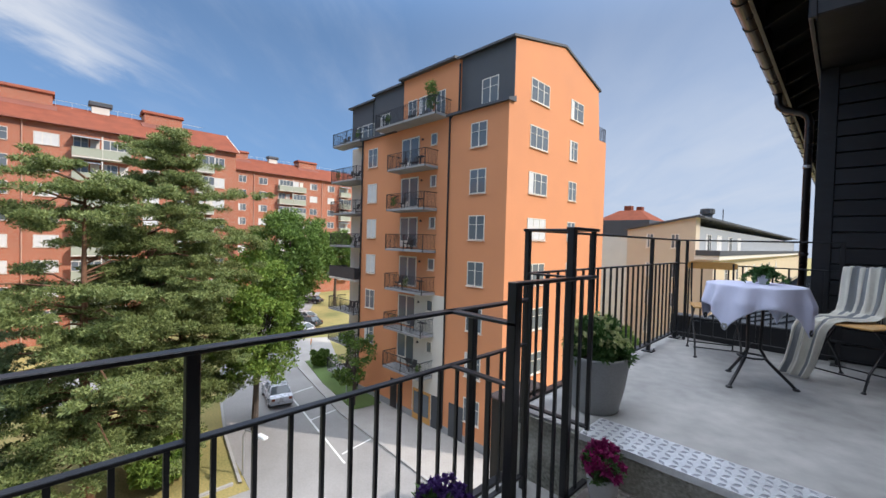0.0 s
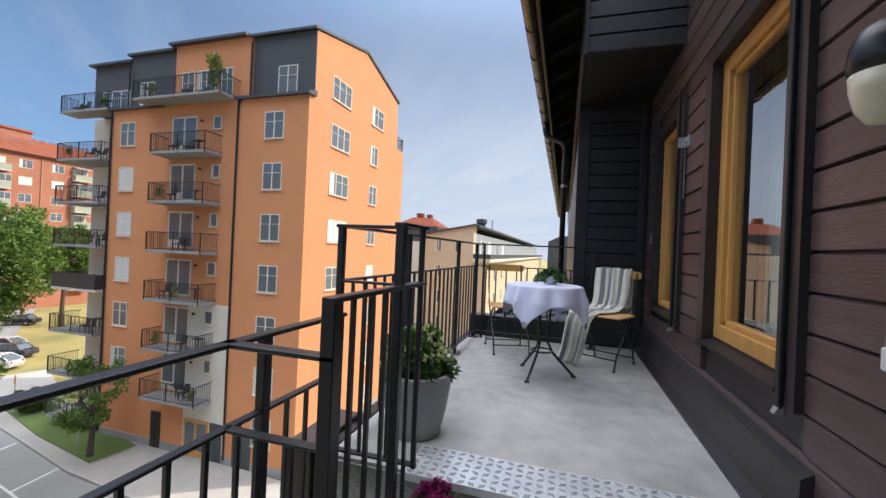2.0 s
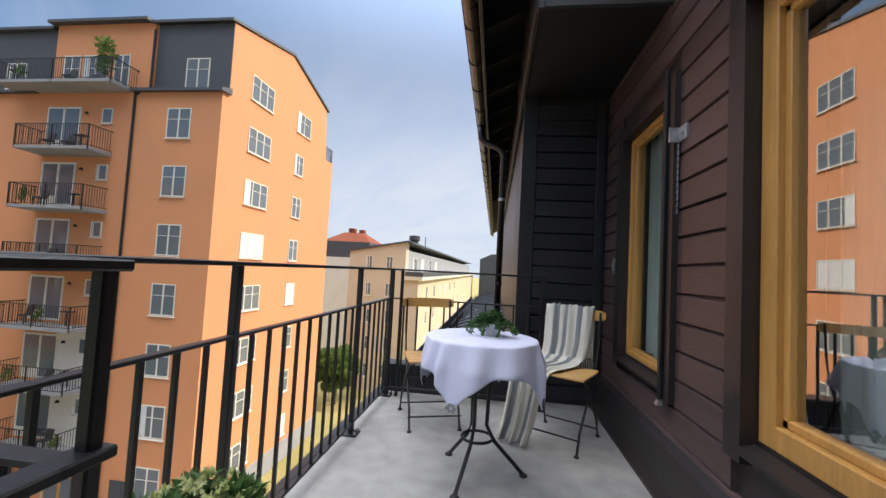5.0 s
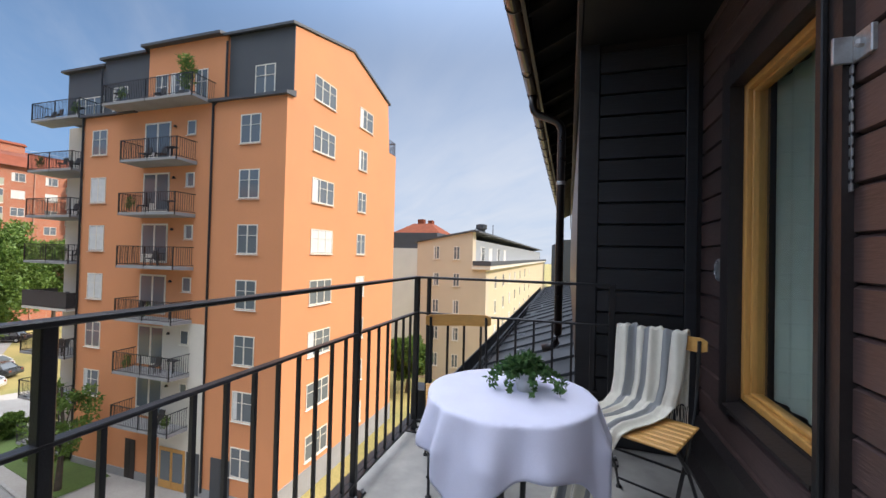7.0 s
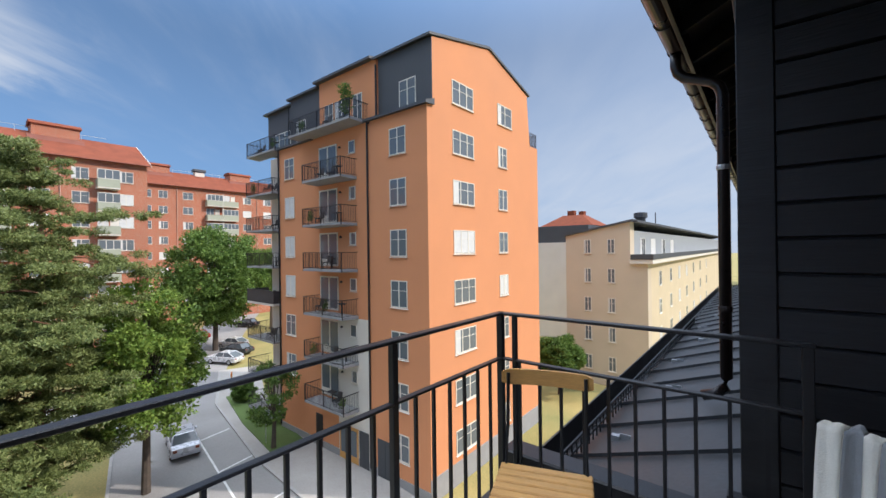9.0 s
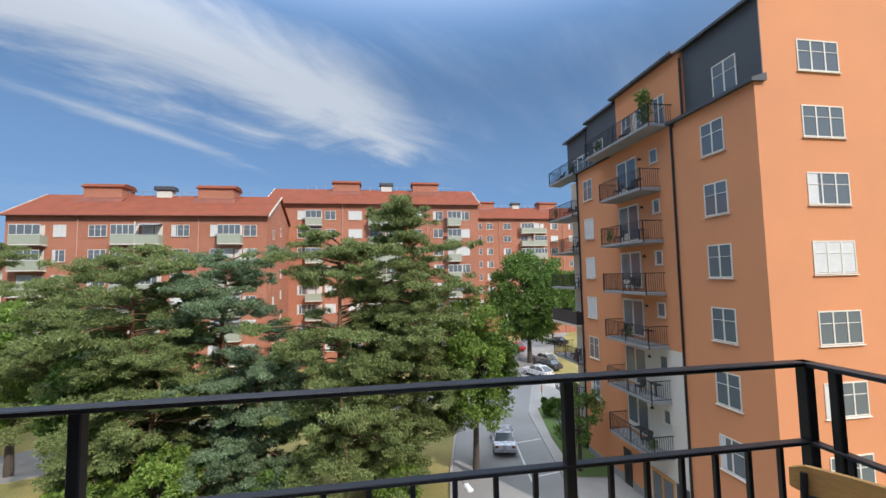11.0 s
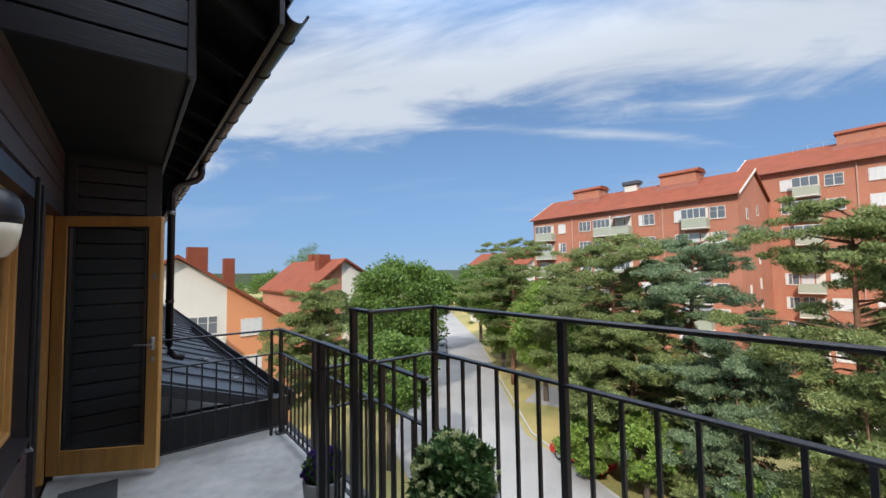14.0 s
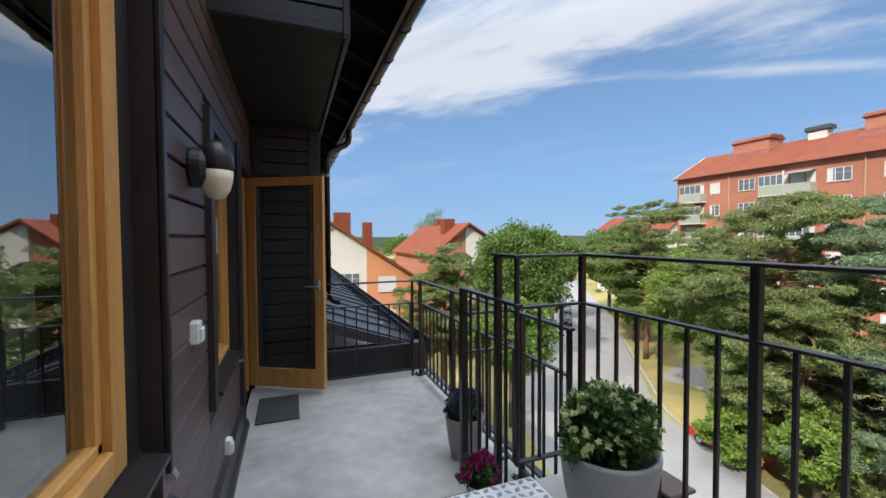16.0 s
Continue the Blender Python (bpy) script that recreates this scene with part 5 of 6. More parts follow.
for k in range(8):
    zt = 11.62 - k * ST
    far_window(ob, 2.15, 1.4, facing(XE, 22.65, zt - 1.4, "e"), 1, 0.1)
    far_window(ob, 1.9 if k == 0 else 1.15, 1.4, facing(XE, 27.75, zt - 1.4, "e"), 0, 0.2)
balcony(ob, 4.0, 1.25, facing(XE - 0.05, 32.5, 9.6, "n"), stuff=False)
for x, w, m in ((-19.9, 1.9, PINEW), (-17.9, .9, SLATE), (-16.2, 1.3, SLATE), (-22.6, 0.8, TRIM)):
    d = part("entrance_door", Mesh().bevel_box(x, x + w, YS - 0.07, YS - 0.031, GZ + 0.15, GZ + 2.4, 0.01).box(x + w / 2 - .03, x + w / 2 + .03, YS - .09, YS - .07, GZ + .2, GZ + 2.35), m, ob)
    if m is PINEW:
        part("pane", Mesh().box(x + .15, x + .85, YS - .085, YS - .071, GZ + .6, GZ + 2.2).box(x + 1.05, x + 1.75, YS - .085, YS - .071, GZ + .6, GZ + 2.2), FARGLASS, d)


def red_block(x, y0, y1, eave, depth, label, axes, storeys, chimneys, pipes, base=GZ, step=2.9):
    """A red brick block; its long face looks to +x. axes: (y, width, kind) of each column of windows or balconies."""
    b = thing("apartment_building", label, "apartment building", group="red brick blocks")
    r = x - depth / 2
    part("wall", Mesh().prism([(x, base), (x, eave), (r, eave + 3.3), (x - depth, eave), (x - depth, base)], "y", y0, y1), BRICK, b)
    part("roof", Mesh().prism([(x + 0.5, eave - 0.15), (x + 0.5, eave + 0.05), (r, eave + 3.6), (x - depth - .5, eave), (r, eave + 3.35)], "y", y0 - 0.3, y1 + 0.3), TILE, b)
    for ye in (y0 - 0.36, y1 + 0.3):
        part("verge", Mesh().prism([(x + 0.52, eave - 0.2), (x + 0.52, eave + 0.1), (r, eave + 3.66), (r, eave + 3.36)], "y", ye, ye + 0.06), WHITER, b, "pale verge board")
    part("gutter", Mesh().tube([(x + 0.56, y0 - .3, eave - 0.06), (x + 0.56, y1 + .3, eave - 0.06)], 0.08, 8), TILED, b)
    for yy in chimneys:
        c = part("chimney", Mesh().box(r - 1.2, r + 1.6, yy - 2.2, yy + 2.2, eave + 2.4, eave + 4.3), BRICK, b, "broad brick chimney")
        part("cap", Mesh().prism([(r - 1.4, eave + 4.3), (r + 1.8, eave + 4.3), (r + 1.8, eave + 4.4), (r + 1.1, eave + 4.85), (r - .7, eave + 4.85), (r - 1.4, eave + 4.4)], "y", yy - 2.4, yy + 2.4), TILE, c)
        part("skirt", Mesh().prism([(r + 1.6, eave + 2.4), (r + 2.5, eave + 2.25), (r + 1.6, eave + 3.0)], "y", yy - 2.6, yy + 2.6), TILED, c)
    vy = sum(chimneys) / len(chimneys)
    v = part("roof_vent", Mesh().box(r - .4, r + .7, vy - .9, vy + .9, eave + 3, eave + 4.1), WHITER, b, "pale ventilation box")
    part("vent_hood", Mesh().bevel_box(r - .6, r + .9, vy - 1.2, vy + 1.2, eave + 4.15, eave + 4.75, 0.08), SLATE, v, "dark sheet hood")
    rr = Mesh().box(r + .5, r + .54, y0 + 5, y1 - 3, eave + 4.0, eave + 4.04)
    for k in range(int((y1 - y0 - 8) / 1.5)):
        rr.box(r + .5, r + .54, y0 + 5 + 1.5 * k, y0 + 5.04 + 1.5 * k, eave + 3.2, eave + 4.0)
    part("roof_rail", rr, ZINC, b)
    for yy, w, kind in axes:
        for s in range(storeys):
            zt = eave - 1.1 - s * step
            if kind == "w":
                far_window(b, w, 1.4, facing(x, yy, zt - 1.4, "e"), 0 if w < 1.85 else 1, 0.4)
                continue
            m = facing(x, yy, zt - 2.3, "e")
            o = balcony(b, w, 1.15, m, solid=SAGE, stuff=False)
            far_window(b, w * .5, 1.45, facing(x, yy + w * .06, zt - 1.4, "e"), 0, 0.5)
            dk = part("balcony_door", Mesh().lattice([0, .09, .75, .84], [0, .7, .8, 2.05, 2.15], {(1, 1), (1, 3)} - {(1, 1)}, -0.04, 0.02), WFRAME, b, at=facing(x, yy + w * .62, zt - 2.15, "e"))
            part("pane", Mesh().box(.08, .76, -.03, -.02, .79, 2.06), FARGLASS, dk)
            q = random.random()
            if q < 0.4:
                cols = 4 if w > 2.4 else 3
                xs = [0.02]
                for k in range(cols):
                    xs += [0.02 + (w - .04) * k / cols + .03, 0.02 + (w - .04) * (k + 1) / cols - .03]
                gl = part("balcony_glazing", Mesh().lattice(xs + [w - 0.02], [1.04, 1.1, 2.16, 2.24], {(2 * k + 1, 1) for k in range(cols)}, -1.13, -1.08), WFRAME, b, "white framed balcony glazing", at=m)
                part("pane", Mesh().box(.05, w - .05, -1.11, -1.1, 1.08, 2.18), FARGLASS, gl)
            elif q < 0.55:
                part("awning", Mesh().prism([(-0.02, 2.5), (-1.2, 2.2), (-1.2, 2.13), (-0.02, 2.43)], "x", .05, w - .05), GREYC, b, "rolled out grey awning", at=m)
            if kind == "l":
                part("balcony_post", Mesh().box(w - .06, w + .06, -1.12, -1.0, -.2, 2.55), WFRAME, b, at=m)
    for yy in pipes:
        part("downpipe", Mesh().tube([(x + .5, yy, eave - .1), (x + .1, yy, eave - .5), (x + .1, yy, base)], 0.07, 6), PIPEP, b)
    for k in range(storeys):
        far_window(b, 0.7, 1.2, facing(x - depth * .22, y1, eave - 2.6 - k * step, "n"), 2, 0.5)
        far_window(b, 0.7, 1.2, facing(x - depth * .55, y1, eave - 1.9 - k * step, "n"), 2, 0.5)
    return b


red_block(-50, -37.0, -8.95, 9.5, 12, "red brick apartment block with a tiled roof and sage balconies",
          [(-35.8, 3.1, "b"), (-32.2, 1.3, "w"), (-28.6, 1.9, "w"), (-25.7, 2.5, "l"), (-23.15, 2.5, "b"), (-19.8, 2.0, "w"), (-15.5, 1.2, "w"), (-14.3, 2.6, "b"), (-11.7, 1.55, "w")], 7, (-30, -16.6), (-29.7, -16.8))
red_block(-62, -12.2, 21.0, 13.3, 12, "taller red brick apartment block with sage green balconies",
          [(-7.7, 1.35, "w"), (-6.35, 2.4, "b"), (-3.6, 1.65, "w"), (0.0, 2.1, "w"), (3.1, 2.7, "l"), (5.85, 2.7, "b"), (9.9, 1.75, "w"), (13.5, 1.6, "w"), (15.7, 2.2, "b"), (17.9, 1.6, "w")], 8, (-0.65, 12.8), (-0.9, 12.5))
red_block(-86, 25, 62, 14.6, 12, "distant red brick apartment block with pale balconies",
          [(26.5, 1.4, "w"), (29, 1.5, "w"), (33, 1.8, "w"), (37, 3, "l"), (40.1, 3, "b"), (44.5, 1.8, "w"), (49, 1.8, "w"), (52, 2.8, "b"), (56, 1.8, "w")], 8, (30, 46), (32, 47.5))

# the beige block past the end of the roof, and what shows behind it
bb = thing("apartment_building", "beige rendered block with grey attic and roof terrace", "apartment building")
part("wall", Mesh().prism([(-14.2, GZ), (-14.2, 2.9), (-7.9, 4.1), (-7.9, 0.4), (-6.4, 0.4), (-6.4, GZ)], "y", 45, 46.5), BEIGE, bb)
part("wall", Mesh().box(-14.2, -6.4, 46.5, 150, GZ, 0.4), YELLOWR, bb)
part("attic_wall", Mesh().box(-14.1, -7.9, 46.5, 148, 0.4, 3.3), GREYC, bb, "light grey cladding")
part("roof", Mesh().prism([(-14.5, 2.9), (-14.5, 3.05), (-7.6, 4.35), (-7.6, 4.15)], "y", 44.8, 148).box(-7.6, -7.2, 44.9, 150, 4.05, 4.2), SLATE, bb)
part("cornice", Mesh().box(-7.9, -5.9, 44.7, 150, 0.1, 0.5), WHITER, bb)
part("parapet", Mesh().box(-7.8, -5.85, 44.65, 44.7, 0.5, 1.0).box(-5.9, -5.85, 44.7, 150, 0.5, 1.0), SLATE, bb, "dark sheet parapet")
part("chimney", Mesh().lathe([(0.5, 0), (0.5, .9), (.7, 1.0), (.7, 1.5), (.3, 1.6)], 12, (-8.5, 52, 3.9)).box(-8.6, -8.5, 60, 60.1, 3.9, 6), SLATE, bb)
for k in range(6):
    for yy in (50, 56, 62, 68, 75, 83, 92):
        far_window(bb, 1.3, 1.5, facing(-6.4, yy, -2.3 - k * 2.9, "e"), 0, 0.4)
    for xx in (-12.3, -10):
        far_window(bb, .7, 1.4, facing(xx, 45, 1.1 - k * 2.9, "s"), 0, 0.2)
for yy in (49, 54, 60, 66):
    far_window(bb, 2.2, 2.0, facing(-7.9, yy, 0.6, "e"), 1, 0.5)
bc = thing("apartment_building", "pale grey block with balconies behind the beige block", "apartment building")
part("wall", Mesh().box(-30, -17.5, 62, 80, GZ, 2.5), WHITER, bc)
part("attic_wall", Mesh().box(-29.8, -17.7, 62.3, 80, 2.5, 5), SLATE, bc)
for k in range(5):
    far_window(bc, 1.4, 1.5, facing(-20.5, 62, 0.2 - 2.9 * k, "s"), 0, .4)
    balcony(bc, 3, 1.3, facing(-17.5, 63, -1 - 2.9 * k, "e"))
    far_window(bc, 2, 1.5, facing(-17.7, 66, 2.8, "e"), 1, .3) if k == 0 else None
red_s = thing("apartment_building", "far red brick house with a hipped red roof", "apartment building")
part("wall", Mesh().box(-50, -36, 118, 132, GZ, 8), BRICK, red_s)
part("roof", Mesh().add([(-51, 117, 8), (-35, 117, 8), (-35, 133, 8), (-51, 133, 8), (-46, 123, 11.5), (-40, 123, 11.5), (-40, 127, 11.5), (-46, 127, 11.5)], [(0, 1, 5, 4), (1, 2, 6, 5), (2, 3, 7, 6), (3, 0, 4, 7), (4, 5, 6, 7)]).box(-45, -43, 124, 126, 11.4, 13).box(-41.5, -40, 124, 126, 11.4, 12.6), TILE, red_s)
hl = Mesh().add([(-4, 150, GZ), (40, 150, GZ), (40, 150, 5), (22, 150, 7.5), (10, 150, 8.5), (0, 150, 8), (-4, 150, 6), (-4, 190, GZ), (40, 190, GZ), (40, 190, 5), (22, 190, 7.5), (10, 190, 8.5), (0, 190, 8), (-4, 190, 6)], [(0, 1, 2, 3, 4, 5, 6), (7, 8, 9, 10, 11, 12, 13)] + [(i, (i + 1) % 7, 7 + (i + 1) % 7, 7 + i) for i in range(7)])
tagged(part("apartment_building", hl, SLATE), "far dark roofed hall on the skyline", "apartment building")

# the houses down the street
ha = thing("house", "house with a beige and orange gable under a red roof", "house")
part("wall", Mesh().prism([(-8.7, GZ), (-8.7, -2.5), (-3.9, 0.7), (-3.9, GZ)], "y", -48, -30), ORANGE, ha)
part("wall", Mesh().prism([(-3.9, GZ), (-3.9, 0.7), (-0.6, 2.7), (6, -1.6), (6, GZ)], "y", -48, -30.02), WHITER, ha)
part("roof", Mesh().prism([(-9.1, -2.75), (-9.1, -2.55), (-0.6, 3.05), (6.4, -1.5), (6.4, -1.7), (-0.6, 2.8)], "y", -48.3, -29.6), TILE, ha)
part("chimney", Mesh().box(-3.2, -1.7, -36, -34.6, 0.5, 3.9), TILE, ha)
part("chimney", Mesh().box(-5.0, -4.2, -34, -33, -0.5, 2.9), TILE, ha)
for k in range(3):
    far_window(ha, 1.6, 1.3, facing(-4.9, -30, -3.3 - 2.9 * k, "n"), 0, .2)
    balcony(ha, 2.6, 1.2, facing(-1.0, -30, -4.2 - 2.9 * k, "n"), solid=WHITER, stuff=False)
    far_window(ha, 2.0, 1.4, facing(-1.3, -30.02, -3.0 - 2.9 * k, "n"), 1, .2)
hb = thing("house", "orange brick house with white balcony front and red tiled roof", "house")
part("wall", Mesh().prism([(-14.0, GZ), (-14, -0.6), (-18.6, 3.0), (-22.6, 0.6), (-22.6, GZ)], "y", -60, -41), BRICK, hb)
part("white_field", Mesh().prism([(-18.3, GZ), (-18.3, 2.7), (-18.6, 2.9), (-22.5, 0.6), (-22.5, GZ)], "y", -41, -40.95), WHITER, hb, "off white render")
part("roof", Mesh().prism([(-13.5, -1.0), (-13.5, -0.8), (-18.6, 3.3), (-23.0, 0.6), (-23.0, 0.4), (-18.6, 3.05)], "y", -60.4, -40.4), TILE, hb)
part("chimney", Mesh().box(-18.3, -16.8, -46, -44.5, 1.5, 3.9), TILE, hb)
part("chimney", Mesh().box(-19.5, -18.4, -53, -51.5, 1.5, 4.2), TILE, hb)
for k in range(3):
    balcony(hb, 3.2, 1.2, facing(-19.0, -40.95, -3.4 - 2.8 * k, "n"), solid=WHITER, stuff=False)
    far_window(hb, 2.2, 1.5, facing(-19.4, -40.95, -2.6 - 2.8 * k, "n"), 1, .1)
    far_window(hb, 1.5, 1.3, facing(-15.2, -41, -3.0 - 2.8 * k, "n"), 0, .2)
hc = thing("house", "far yellow house with a low red roof down the street", "house")
part("wall", Mesh().prism([(-58, GZ), (-58, -1.5), (-53, 1.2), (-48, -1.5), (-48, GZ)], "y", -90, -80), YELLOWR, hc)
part("roof", Mesh().prism([(-58.6, -1.8), (-58.6, -1.6), (-53, 1.5), (-47.4, -1.6), (-47.4, -1.8), (-53, 1.2)], "y", -90.3, -79.6), TILE, hc)
far_window(hc, 2, 1.4, facing(-50, -80, -3.2, "n"), 0)
hd = thing("house", "low far house with a red tiled roof beside the block", "house")
part("wall", Mesh().prism([(-70, GZ), (-70, 3), (-75, 5.8), (-80, 3), (-80, GZ)], "y", -75, -55), WHITER, hd)
part("roof", Mesh().prism([(-69.5, 2.7), (-69.5, 2.9), (-75, 6.1), (-80.5, 2.9), (-80.5, 2.7), (-75, 5.8)], "y", -75.4, -54.6), TILE, hd)


# ---- cars ----
def car(label, at, paint, col, estate=False):
    c = thing("car", label, "car", at=at, group="parked cars")
    pm = mat(paint, col, 0.28, 0.3, 0.06, 3, 0, 30)
    low = [(-2.15, 0.35), (-2.2, 0.6), (-2.1, 0.86), (-1.2, 0.95), (1.7, 0.95), (2.1, 0.85), (2.18, 0.6), (2.12, 0.32)]
    vs, n = [], len(low)
    for y, s in ((-0.84, 0.97), (-0.8, 1), (0.8, 1), (0.84, 0.97)):
        vs += [(x * s, y, z if s == 1 else 0.4 + (z - 0.4) * 0.92) for x, z in low]
    body = Mesh().add(vs, [tuple(range(n)), tuple(range(3 * n, 4 * n))] + [(r * n + i, r * n + (i + 1) % n, (r + 1) * n + (i + 1) % n, (r + 1) * n + i) for r in range(3) for i in range(n)])
    part("body", body, pm, c)
    rear = 2.0 if estate else 1.55
    cab = [(-0.95, 0.95), (-0.35, 1.4), (1.1, 1.43), (rear, 0.95)]
    top = Mesh().add([(x * (1 if z < 1 else .97), y * (0.76 if z < 1 else 0.6), z) for y in (-1, 1) for x, z in cab], [(0, 1, 2, 3), (4, 5, 6, 7), (1, 2, 6, 5), (0, 1, 5, 4), (2, 3, 7, 6), (0, 3, 7, 4)])
    part("glasshouse", top, FARGLASS, c, "dark car windows")
    part("roof", Mesh().prism([(-0.36, 1.39), (-0.3, 1.44), (1.05, 1.47), (1.12, 1.42)], "y", -0.61, 0.61), pm, c)
    for s in (-1, 1):
        part("pillar", Mesh().tube([(-0.95, .77 * s, .95), (-.35, .62 * s, 1.41)], .035, 5), pm, c)
        part("pillar", Mesh().tube([(.4, .77 * s, .95), (.42, .62 * s, 1.42)], .035, 5), pm, c)
        part("pillar", Mesh().tube([(rear, .77 * s, .95), (1.1, .62 * s, 1.42)], .05, 5), pm, c)
        part("headlight", Mesh().bevel_box(-2.17, -2.02, .5 * s - .17, .5 * s + .17, .62, .78, .02), WHITEP, c)
        part("tail_light", Mesh().bevel_box(2.04, 2.16, .62 * s - .12, .62 * s + .12, .62, .82, .02), TILE, c)
        part("mirror", Mesh().bevel_box(-.72, -.6, .9 * s - .08, .9 * s + .08, .95, 1.07, .02), pm, c)
        for x in (-1.35, 1.3):
            w = part("wheel", Mesh().lathe([(.2, -.1), (.31, -.1), (.32, -.07), (.32, .07), (.31, .1), (.2, .1)], 20).data("tyre", RUBBER), RUBBER, c, at=Matrix.Translation((x, .76 * s, .32)) @ Matrix.Rotation(radians(90), 4, "X"))
            part("rim", Mesh().lathe([(.02, -.105), (.2, -.105), (.2, .105), (.02, .105)], 12), ZINC, w)
    return c


CZ = GZ + 0.04
car("silver hatchback parked along the street", pose(-29.8, 14.4, CZ, rz=168 + 180), "silver car paint", (0.5, 0.52, 0.56))
car("red sedan parked across the street", pose(-68, 28.8, CZ, rz=15), "red car paint", (0.4, 0.02, 0.03))
car("black sedan parked across the street", pose(-72, 38.5, CZ, rz=30), "black car paint", (0.03, 0.03, 0.035))
car("white estate car parked on the street", pose(-57.5, 29.8, CZ, rz=20), "white car paint", (0.7, 0.7, 0.7), True)
car("white estate car parked on the street", pose(-50, 25.6, CZ, rz=25), "white car paint", (0.68, 0.69, 0.7), True)
car("dark grey car parked beside the white one", pose(-53.5, 28.6, CZ, rz=22), "grey car paint", (0.06, 0.065, 0.07))
car("white car parked behind the pines", pose(-42.5, -0.2, CZ, rz=-70), "white car paint", (0.7, 0.7, 0.7), True)
car("black car driving lane of the curved street", pose(-37, -45.2, CZ, rz=52 + 180), "black car paint", (0.03, 0.03, 0.035))
car("black estate car on the curved street", pose(-42, -51.6, CZ, rz=52 + 180), "black car paint", (0.03, 0.03, 0.035), True)
car("silver car parked beside the tree", pose(-32.3, -46.9, CZ, rz=52), "silver car paint", (0.55, 0.58, 0.62), True)
car("pale grey car parked beside the tree", pose(-36.2, -52.3, CZ, rz=52), "silver car paint", (0.5, 0.52, 0.55), True)
car("red car parked under the bushes", pose(-22.8, -11.5, CZ, rz=85), "red car paint", (0.45, 0.02, 0.02))


def street_lamp(x, y, h, rz, label):
    s = thing("street_lamp", label, "street lamp", at=pose(x, y, GZ, rz=rz), group="street lamps")
    part("pole", Mesh().tube([(0, 0, 0), (0, 0, h * .6), (0, 0, h - .4), (.25, 0, h), (1.6, 0, h + .1)], .07, 8, .04), ZINC, s)
    part("head", Mesh().bevel_box(1.5, 2.2, -.15, .15, h, h + .18, .05), WHITEP, s)


street_lamp(-79, 34, 9, -20, "grey street lamp with an arched arm by the road")
street_lamp(-36, -51, 9, 30, "grey street lamp over the curved street")
street_lamp(-20.8, 8.9, 2.6, 10, "low grey lamp post with an arm beside the kerb")
for x, y, m, lab in ((-36, 20.4, SIGNO, "orange round road sign on a pole by the lawn"), (-25.5, 18.2, WHITEP, "small white road sign on a pole by the lawn")):
    sg = thing("road_sign", lab, "road sign")
    part("pole", Mesh().tube([(x, y, GZ + .1), (x, y, GZ + 2.6)], .03, 8), ZINC, sg)
    part("sign", Mesh().lathe([(.3, -.015), (.32, -.01), (.32, .01), (.3, .015)], 20).data("sign", m), m, sg, at=Matrix.Translation((x + .04, y - .03, GZ + 2.5)) @ Matrix.Rotation(radians(55), 4, "Z") @ Matrix.Rotation(radians(90), 4, "Y"))


# ---- trees ----
def pine(x, y, top, spread, seed, needles=NEEDLE, low=0.3, label="tall Scots pine with reddish bark and layered needle pads", pads=110, lean=0.0):
    rg = np.random.default_rng(seed)
    h = top - GZ
    t = thing("pine_tree", label, "tree", at=pose(x, y, GZ), group="pines")
    bend = rg.normal(size=2) * 0.4
    def axis(f):
        return np.array([bend[0] * math.sin(f * 3) + lean * f, bend[1] * math.sin(f * 2.2), h * f])
    part("trunk", Mesh().tube([tuple(axis(k / 12)) for k in range(12)], 0.3, 9, 0.05), BARK, t, smooth=True)
    limbs, cs, rs = Mesh(), [], []
    for k in range(pads):
        f = low + (0.985 - low) * (k + rg.random()) / pads
        a = rg.random() * 2 * math.pi
        gap = noise.noise(Vector((math.cos(a) * 1.3 + seed * 7.7, math.sin(a) * 1.3, f * 7)))
        if gap < -0.1:
            continue
        prof = (0.75 + gap) * math.sin(min(1, (1 - f) / (1 - low) * 1.25 + 0.3) * math.pi * .5) * (0.75 if f < low + 0.1 else 1)
        L = spread * prof * (0.35 + 0.75 * rg.random() ** 0.7)
        o = axis(f)
        e = o + np.array([math.cos(a) * L, math.sin(a) * L, 0.1 * L + rg.normal() * .35 - 0.25 * (1 - f) * L * .6])
        m = (o + e) / 2 + np.array([0, 0, 0.25 + rg.normal() * .1])
        limbs.tube([tuple(o), tuple(m), tuple(e)], 0.06, 4, 0.02)
        for q in range(7):
            c = e + rg.normal(size=3) * np.array([.7, .7, .11]) * (0.6 + 0.12 * spread) if q else e
            s = (0.3 + 0.32 * rg.random()) * (0.6 + 0.1 * spread)
            cs.append(c); rs.append((s, s, s * .42))
        if rg.random() < .45:
            cs.append(m); rs.append((.5, .5, .25))
    tagged(part("limb", limbs, BARK, t), kind="stuff")
    part("crown", soup("crown", blades(rg, cs, rs, 210, 0.15, 0.07), needles), needles, t, "clumped green needle pads")
    return t


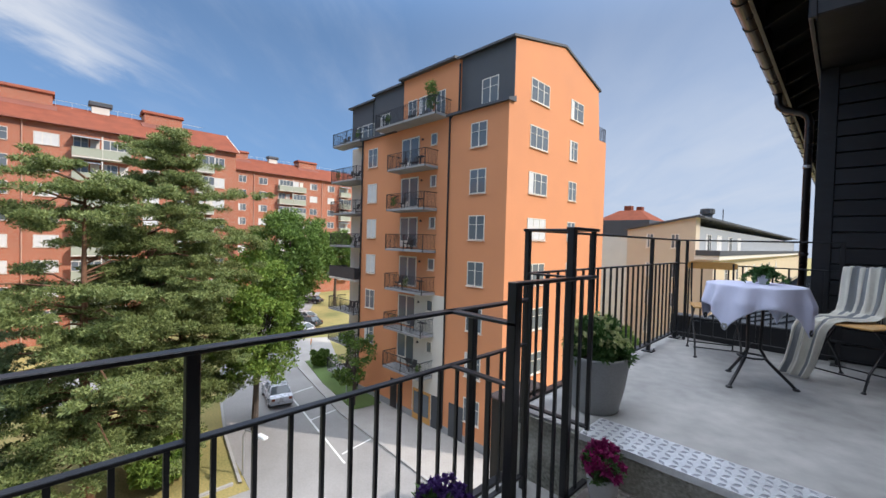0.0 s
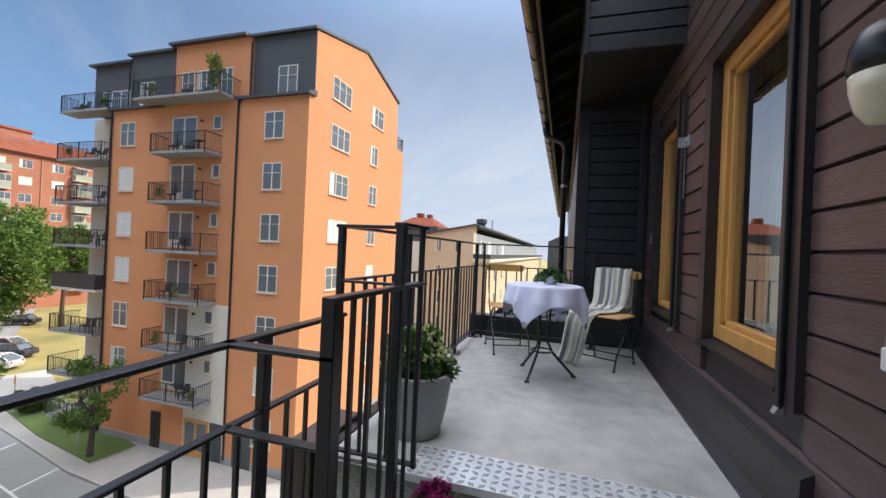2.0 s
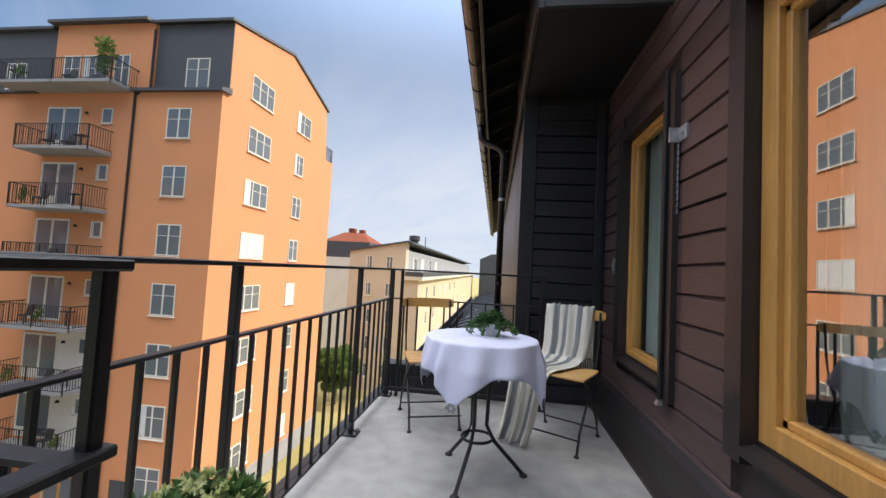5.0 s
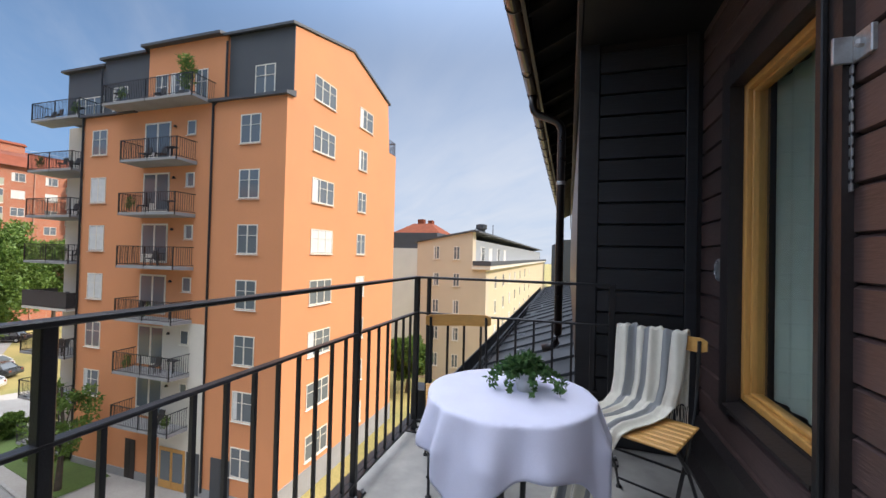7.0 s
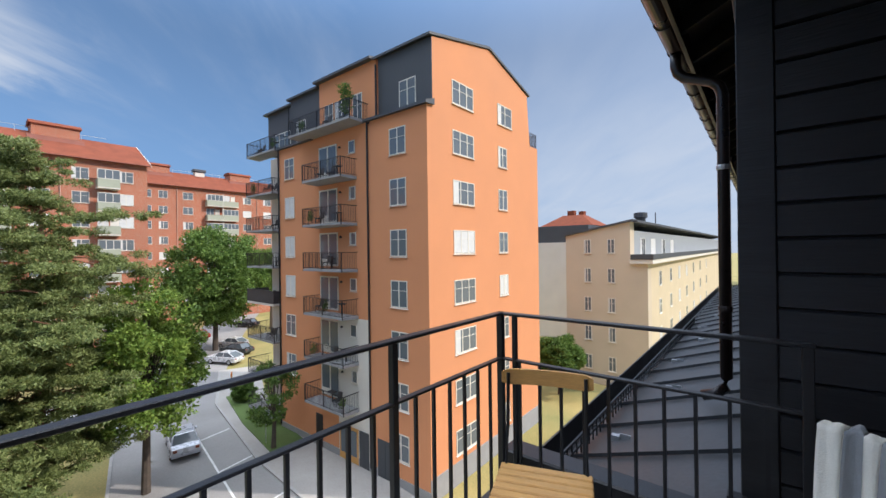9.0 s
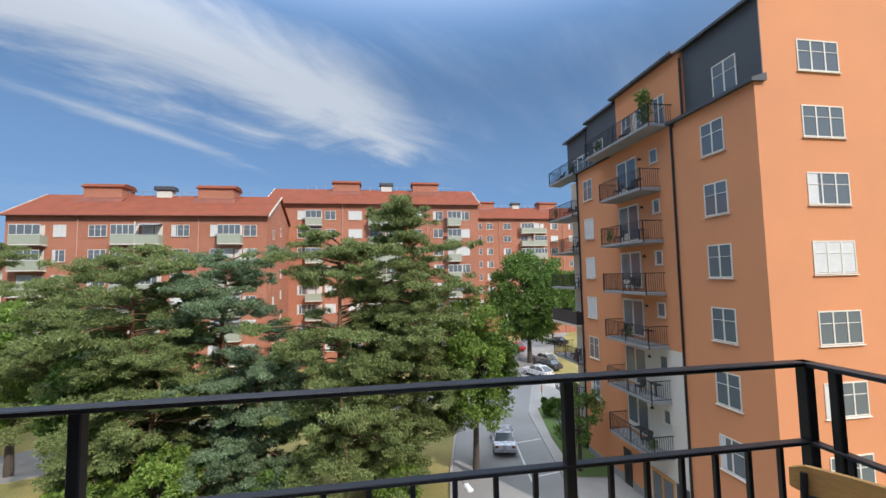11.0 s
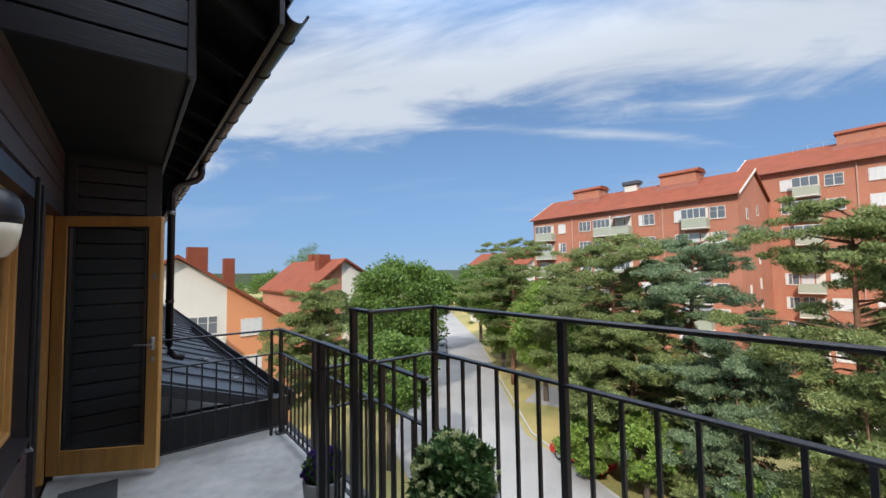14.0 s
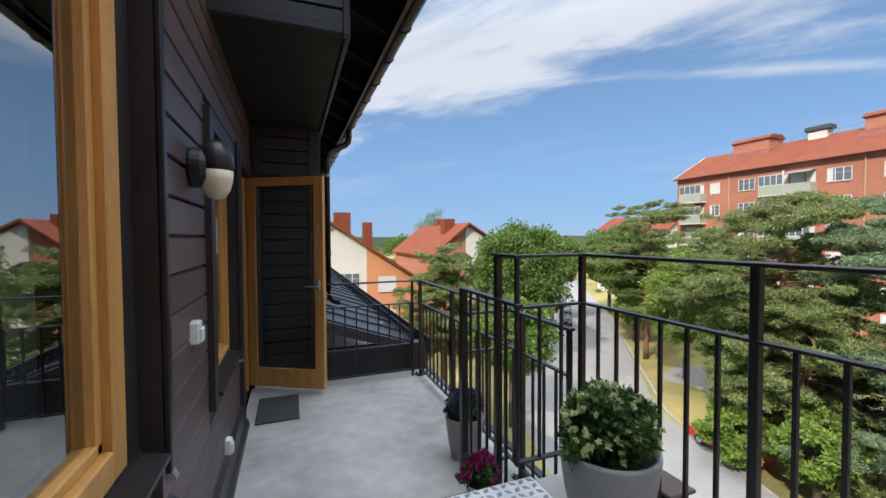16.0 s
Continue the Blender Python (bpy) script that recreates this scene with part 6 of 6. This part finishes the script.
def broadleaf(x, y, top, rad, seed, leaves=FOLIAGE, foot=None, label="round crowned leafy tree with dark green foliage", clumps=120, size=0.24, tall=0.9, dense=210):
    rg = np.random.default_rng(seed)
    h = top - GZ
    t = thing("leafy_tree", label, "tree", at=pose(x, y, GZ), group="leafy trees")
    ch = min(h * .85, rad * 2 * tall)
    cz = h - ch / 2
    part("trunk", Mesh().tube([(0, 0, 0), (.1, .05, h * .3), (.05, .1, cz), (0, 0, h * .9)], .1 + rad * .05, 8, .03), BARKD, t)
    limbs, cs, rs = Mesh(), [], []
    for k in range(clumps):
        d = rg.normal(size=3); d /= np.linalg.norm(d)
        w = 0.45 + 0.5 * rg.random() ** .5
        wob = 1 + 0.16 * noise.noise(Vector(d * 2.2) + Vector((seed, 0, 0)))
        c = np.array([d[0] * rad, d[1] * rad, d[2] * ch / 2]) * w * wob + np.array([0, 0, cz])
        s = rad * (0.17 + 0.12 * rg.random())
        cs.append(c); rs.append((s, s, s * .75))
        if k % 5 == 0:
            limbs.tube([(0, 0, max(h * .2, cz - ch * .3)), tuple((c + np.array([0, 0, cz])) * .5), tuple(c)], .05, 4, .015)
    tagged(part("limb", limbs, BARKD, t), kind="stuff")
    part("crown", soup("crown", blades(rg, cs, rs, dense, size * .85, size * .6), leaves), leaves, t, "dense green leaves")
    return t


pine(-26.1, 6.8, 6.7, 3.9, 1, low=0.16, pads=150)
pine(-22.8, 2.6, 4.0, 4.0, 2, low=0.14, pads=150)
pine(-24.5, 5.0, 1.5, 4.0, 31, low=0.12, pads=140)
pine(-27.6, -4.6, 3.4, 4.2, 3, NEEDLEB, low=0.18, pads=140)
pine(-23.5, -2.2, -2.5, 3.4, 33, NEEDLEB, low=0.12, pads=110)
pine(-25.6, -10.4, 4.0, 4.4, 4, low=0.16, pads=150)
pine(-23.6, -7.6, -2.0, 3.6, 34, low=0.15, pads=110)
pine(-29, -15, 1.5, 4.2, 5)
pine(-34, -27.8, 4.6, 4.6, 6, label="conifer with dark layered branches by the street")
pine(-9.0, -24.5, 0.2, 2.8, 7, label="pine with flat needle pads before the brick house")
broadleaf(-25.6, 11.2, 0.2, 3.0, 11, BRIGHT, label="bright green leafy tree beside the pines", clumps=130, tall=1.5)
broadleaf(-57.9, 27.6, 5.0, 6.2, 12, tall=1.1, clumps=190, size=0.42)
broadleaf(-66, 40, 2.5, 4.5, 13, size=0.4)
broadleaf(-21.5, -33.5, 3.0, 5.6, 14, clumps=200, tall=1.0, size=0.34)
broadleaf(-36.5, -48, 1.8, 4.6, 15, size=0.4)
broadleaf(-12.2, -19.5, -2.6, 3.0, 16, label="light leafed young tree beside the street", clumps=90)
broadleaf(-28, -80, 7.6, 5.8, 17, label="tall poplar standing over the roofs", tall=1.5)
broadleaf(-32, -21.5, 0.4, 3.8, 18, BRIGHT, label="bright green leafy tree on the dry lawn", tall=1.2)
broadleaf(-40, -33, 0.6, 4.6, 19, BRIGHT, label="bright green leafy tree at the road bend", tall=1.2, size=0.36)
broadleaf(-46, -42, 1.8, 5, 20, size=0.4)
broadleaf(-27, -12.5, -1.5, 3.2, 22, FOLIAGE, tall=1.2)
broadleaf(-24.5, 18.2, -5.6, 1.7, 23, FOLIAGE, label="sparse young tree before the orange block", clumps=40, tall=1.4, dense=60)
broadleaf(-35, 21.0, -10.2, 1.0, 24, FOLIAGE, label="round dark shrub on the small lawn", clumps=60)
broadleaf(-21.6, -6.5, -7.0, 1.9, 25, BRIGHT, label="pale flowering shrub beside the parked cars", clumps=60)
pine(-44.4, -39, 5.9, 4.6, 35, label="conifer with dark layered branches by the street")
broadleaf(-38.5, -33.5, 2.0, 4.2, 36, FOLIAGE, size=0.36)
broadleaf(-50, -50, 2.6, 5.2, 37, FOLIAGE, size=0.4)
broadleaf(-21.4, -10.2, -8.4, 1.8, 38, BRIGHT, label="pale flowering shrub beside the red car", clumps=60)
broadleaf(-21.5, -1, -8.5, 1.7, 26, FOLIAGE, label="dark shrub beside the parked cars", clumps=60)
broadleaf(-22.5, 5.5, -9.3, 1.5, 27, BRIGHT, label="bright shrub under the pines", clumps=60)
broadleaf(-10, 62, -4, 3, 28, FOLIAGE)
broadleaf(-13, 40, -6.5, 2.2, 29, FOLIAGE, label="leafy tree before the beige block")
for k, (x, y, tp, rd) in enumerate(((-60, -95, 2, 7), (-75, -100, 2.5, 8), (-40, -100, 1.5, 7), (-95, -90, 3, 8), (-78, -42, 2, 5), (-30, -110, 2.5, 8), (-12, -90, 1, 7))):
    broadleaf(x, y, tp, rd, 40 + k, FOLIAGE, label="distant round leafy tree among the roofs", clumps=60, size=0.5)
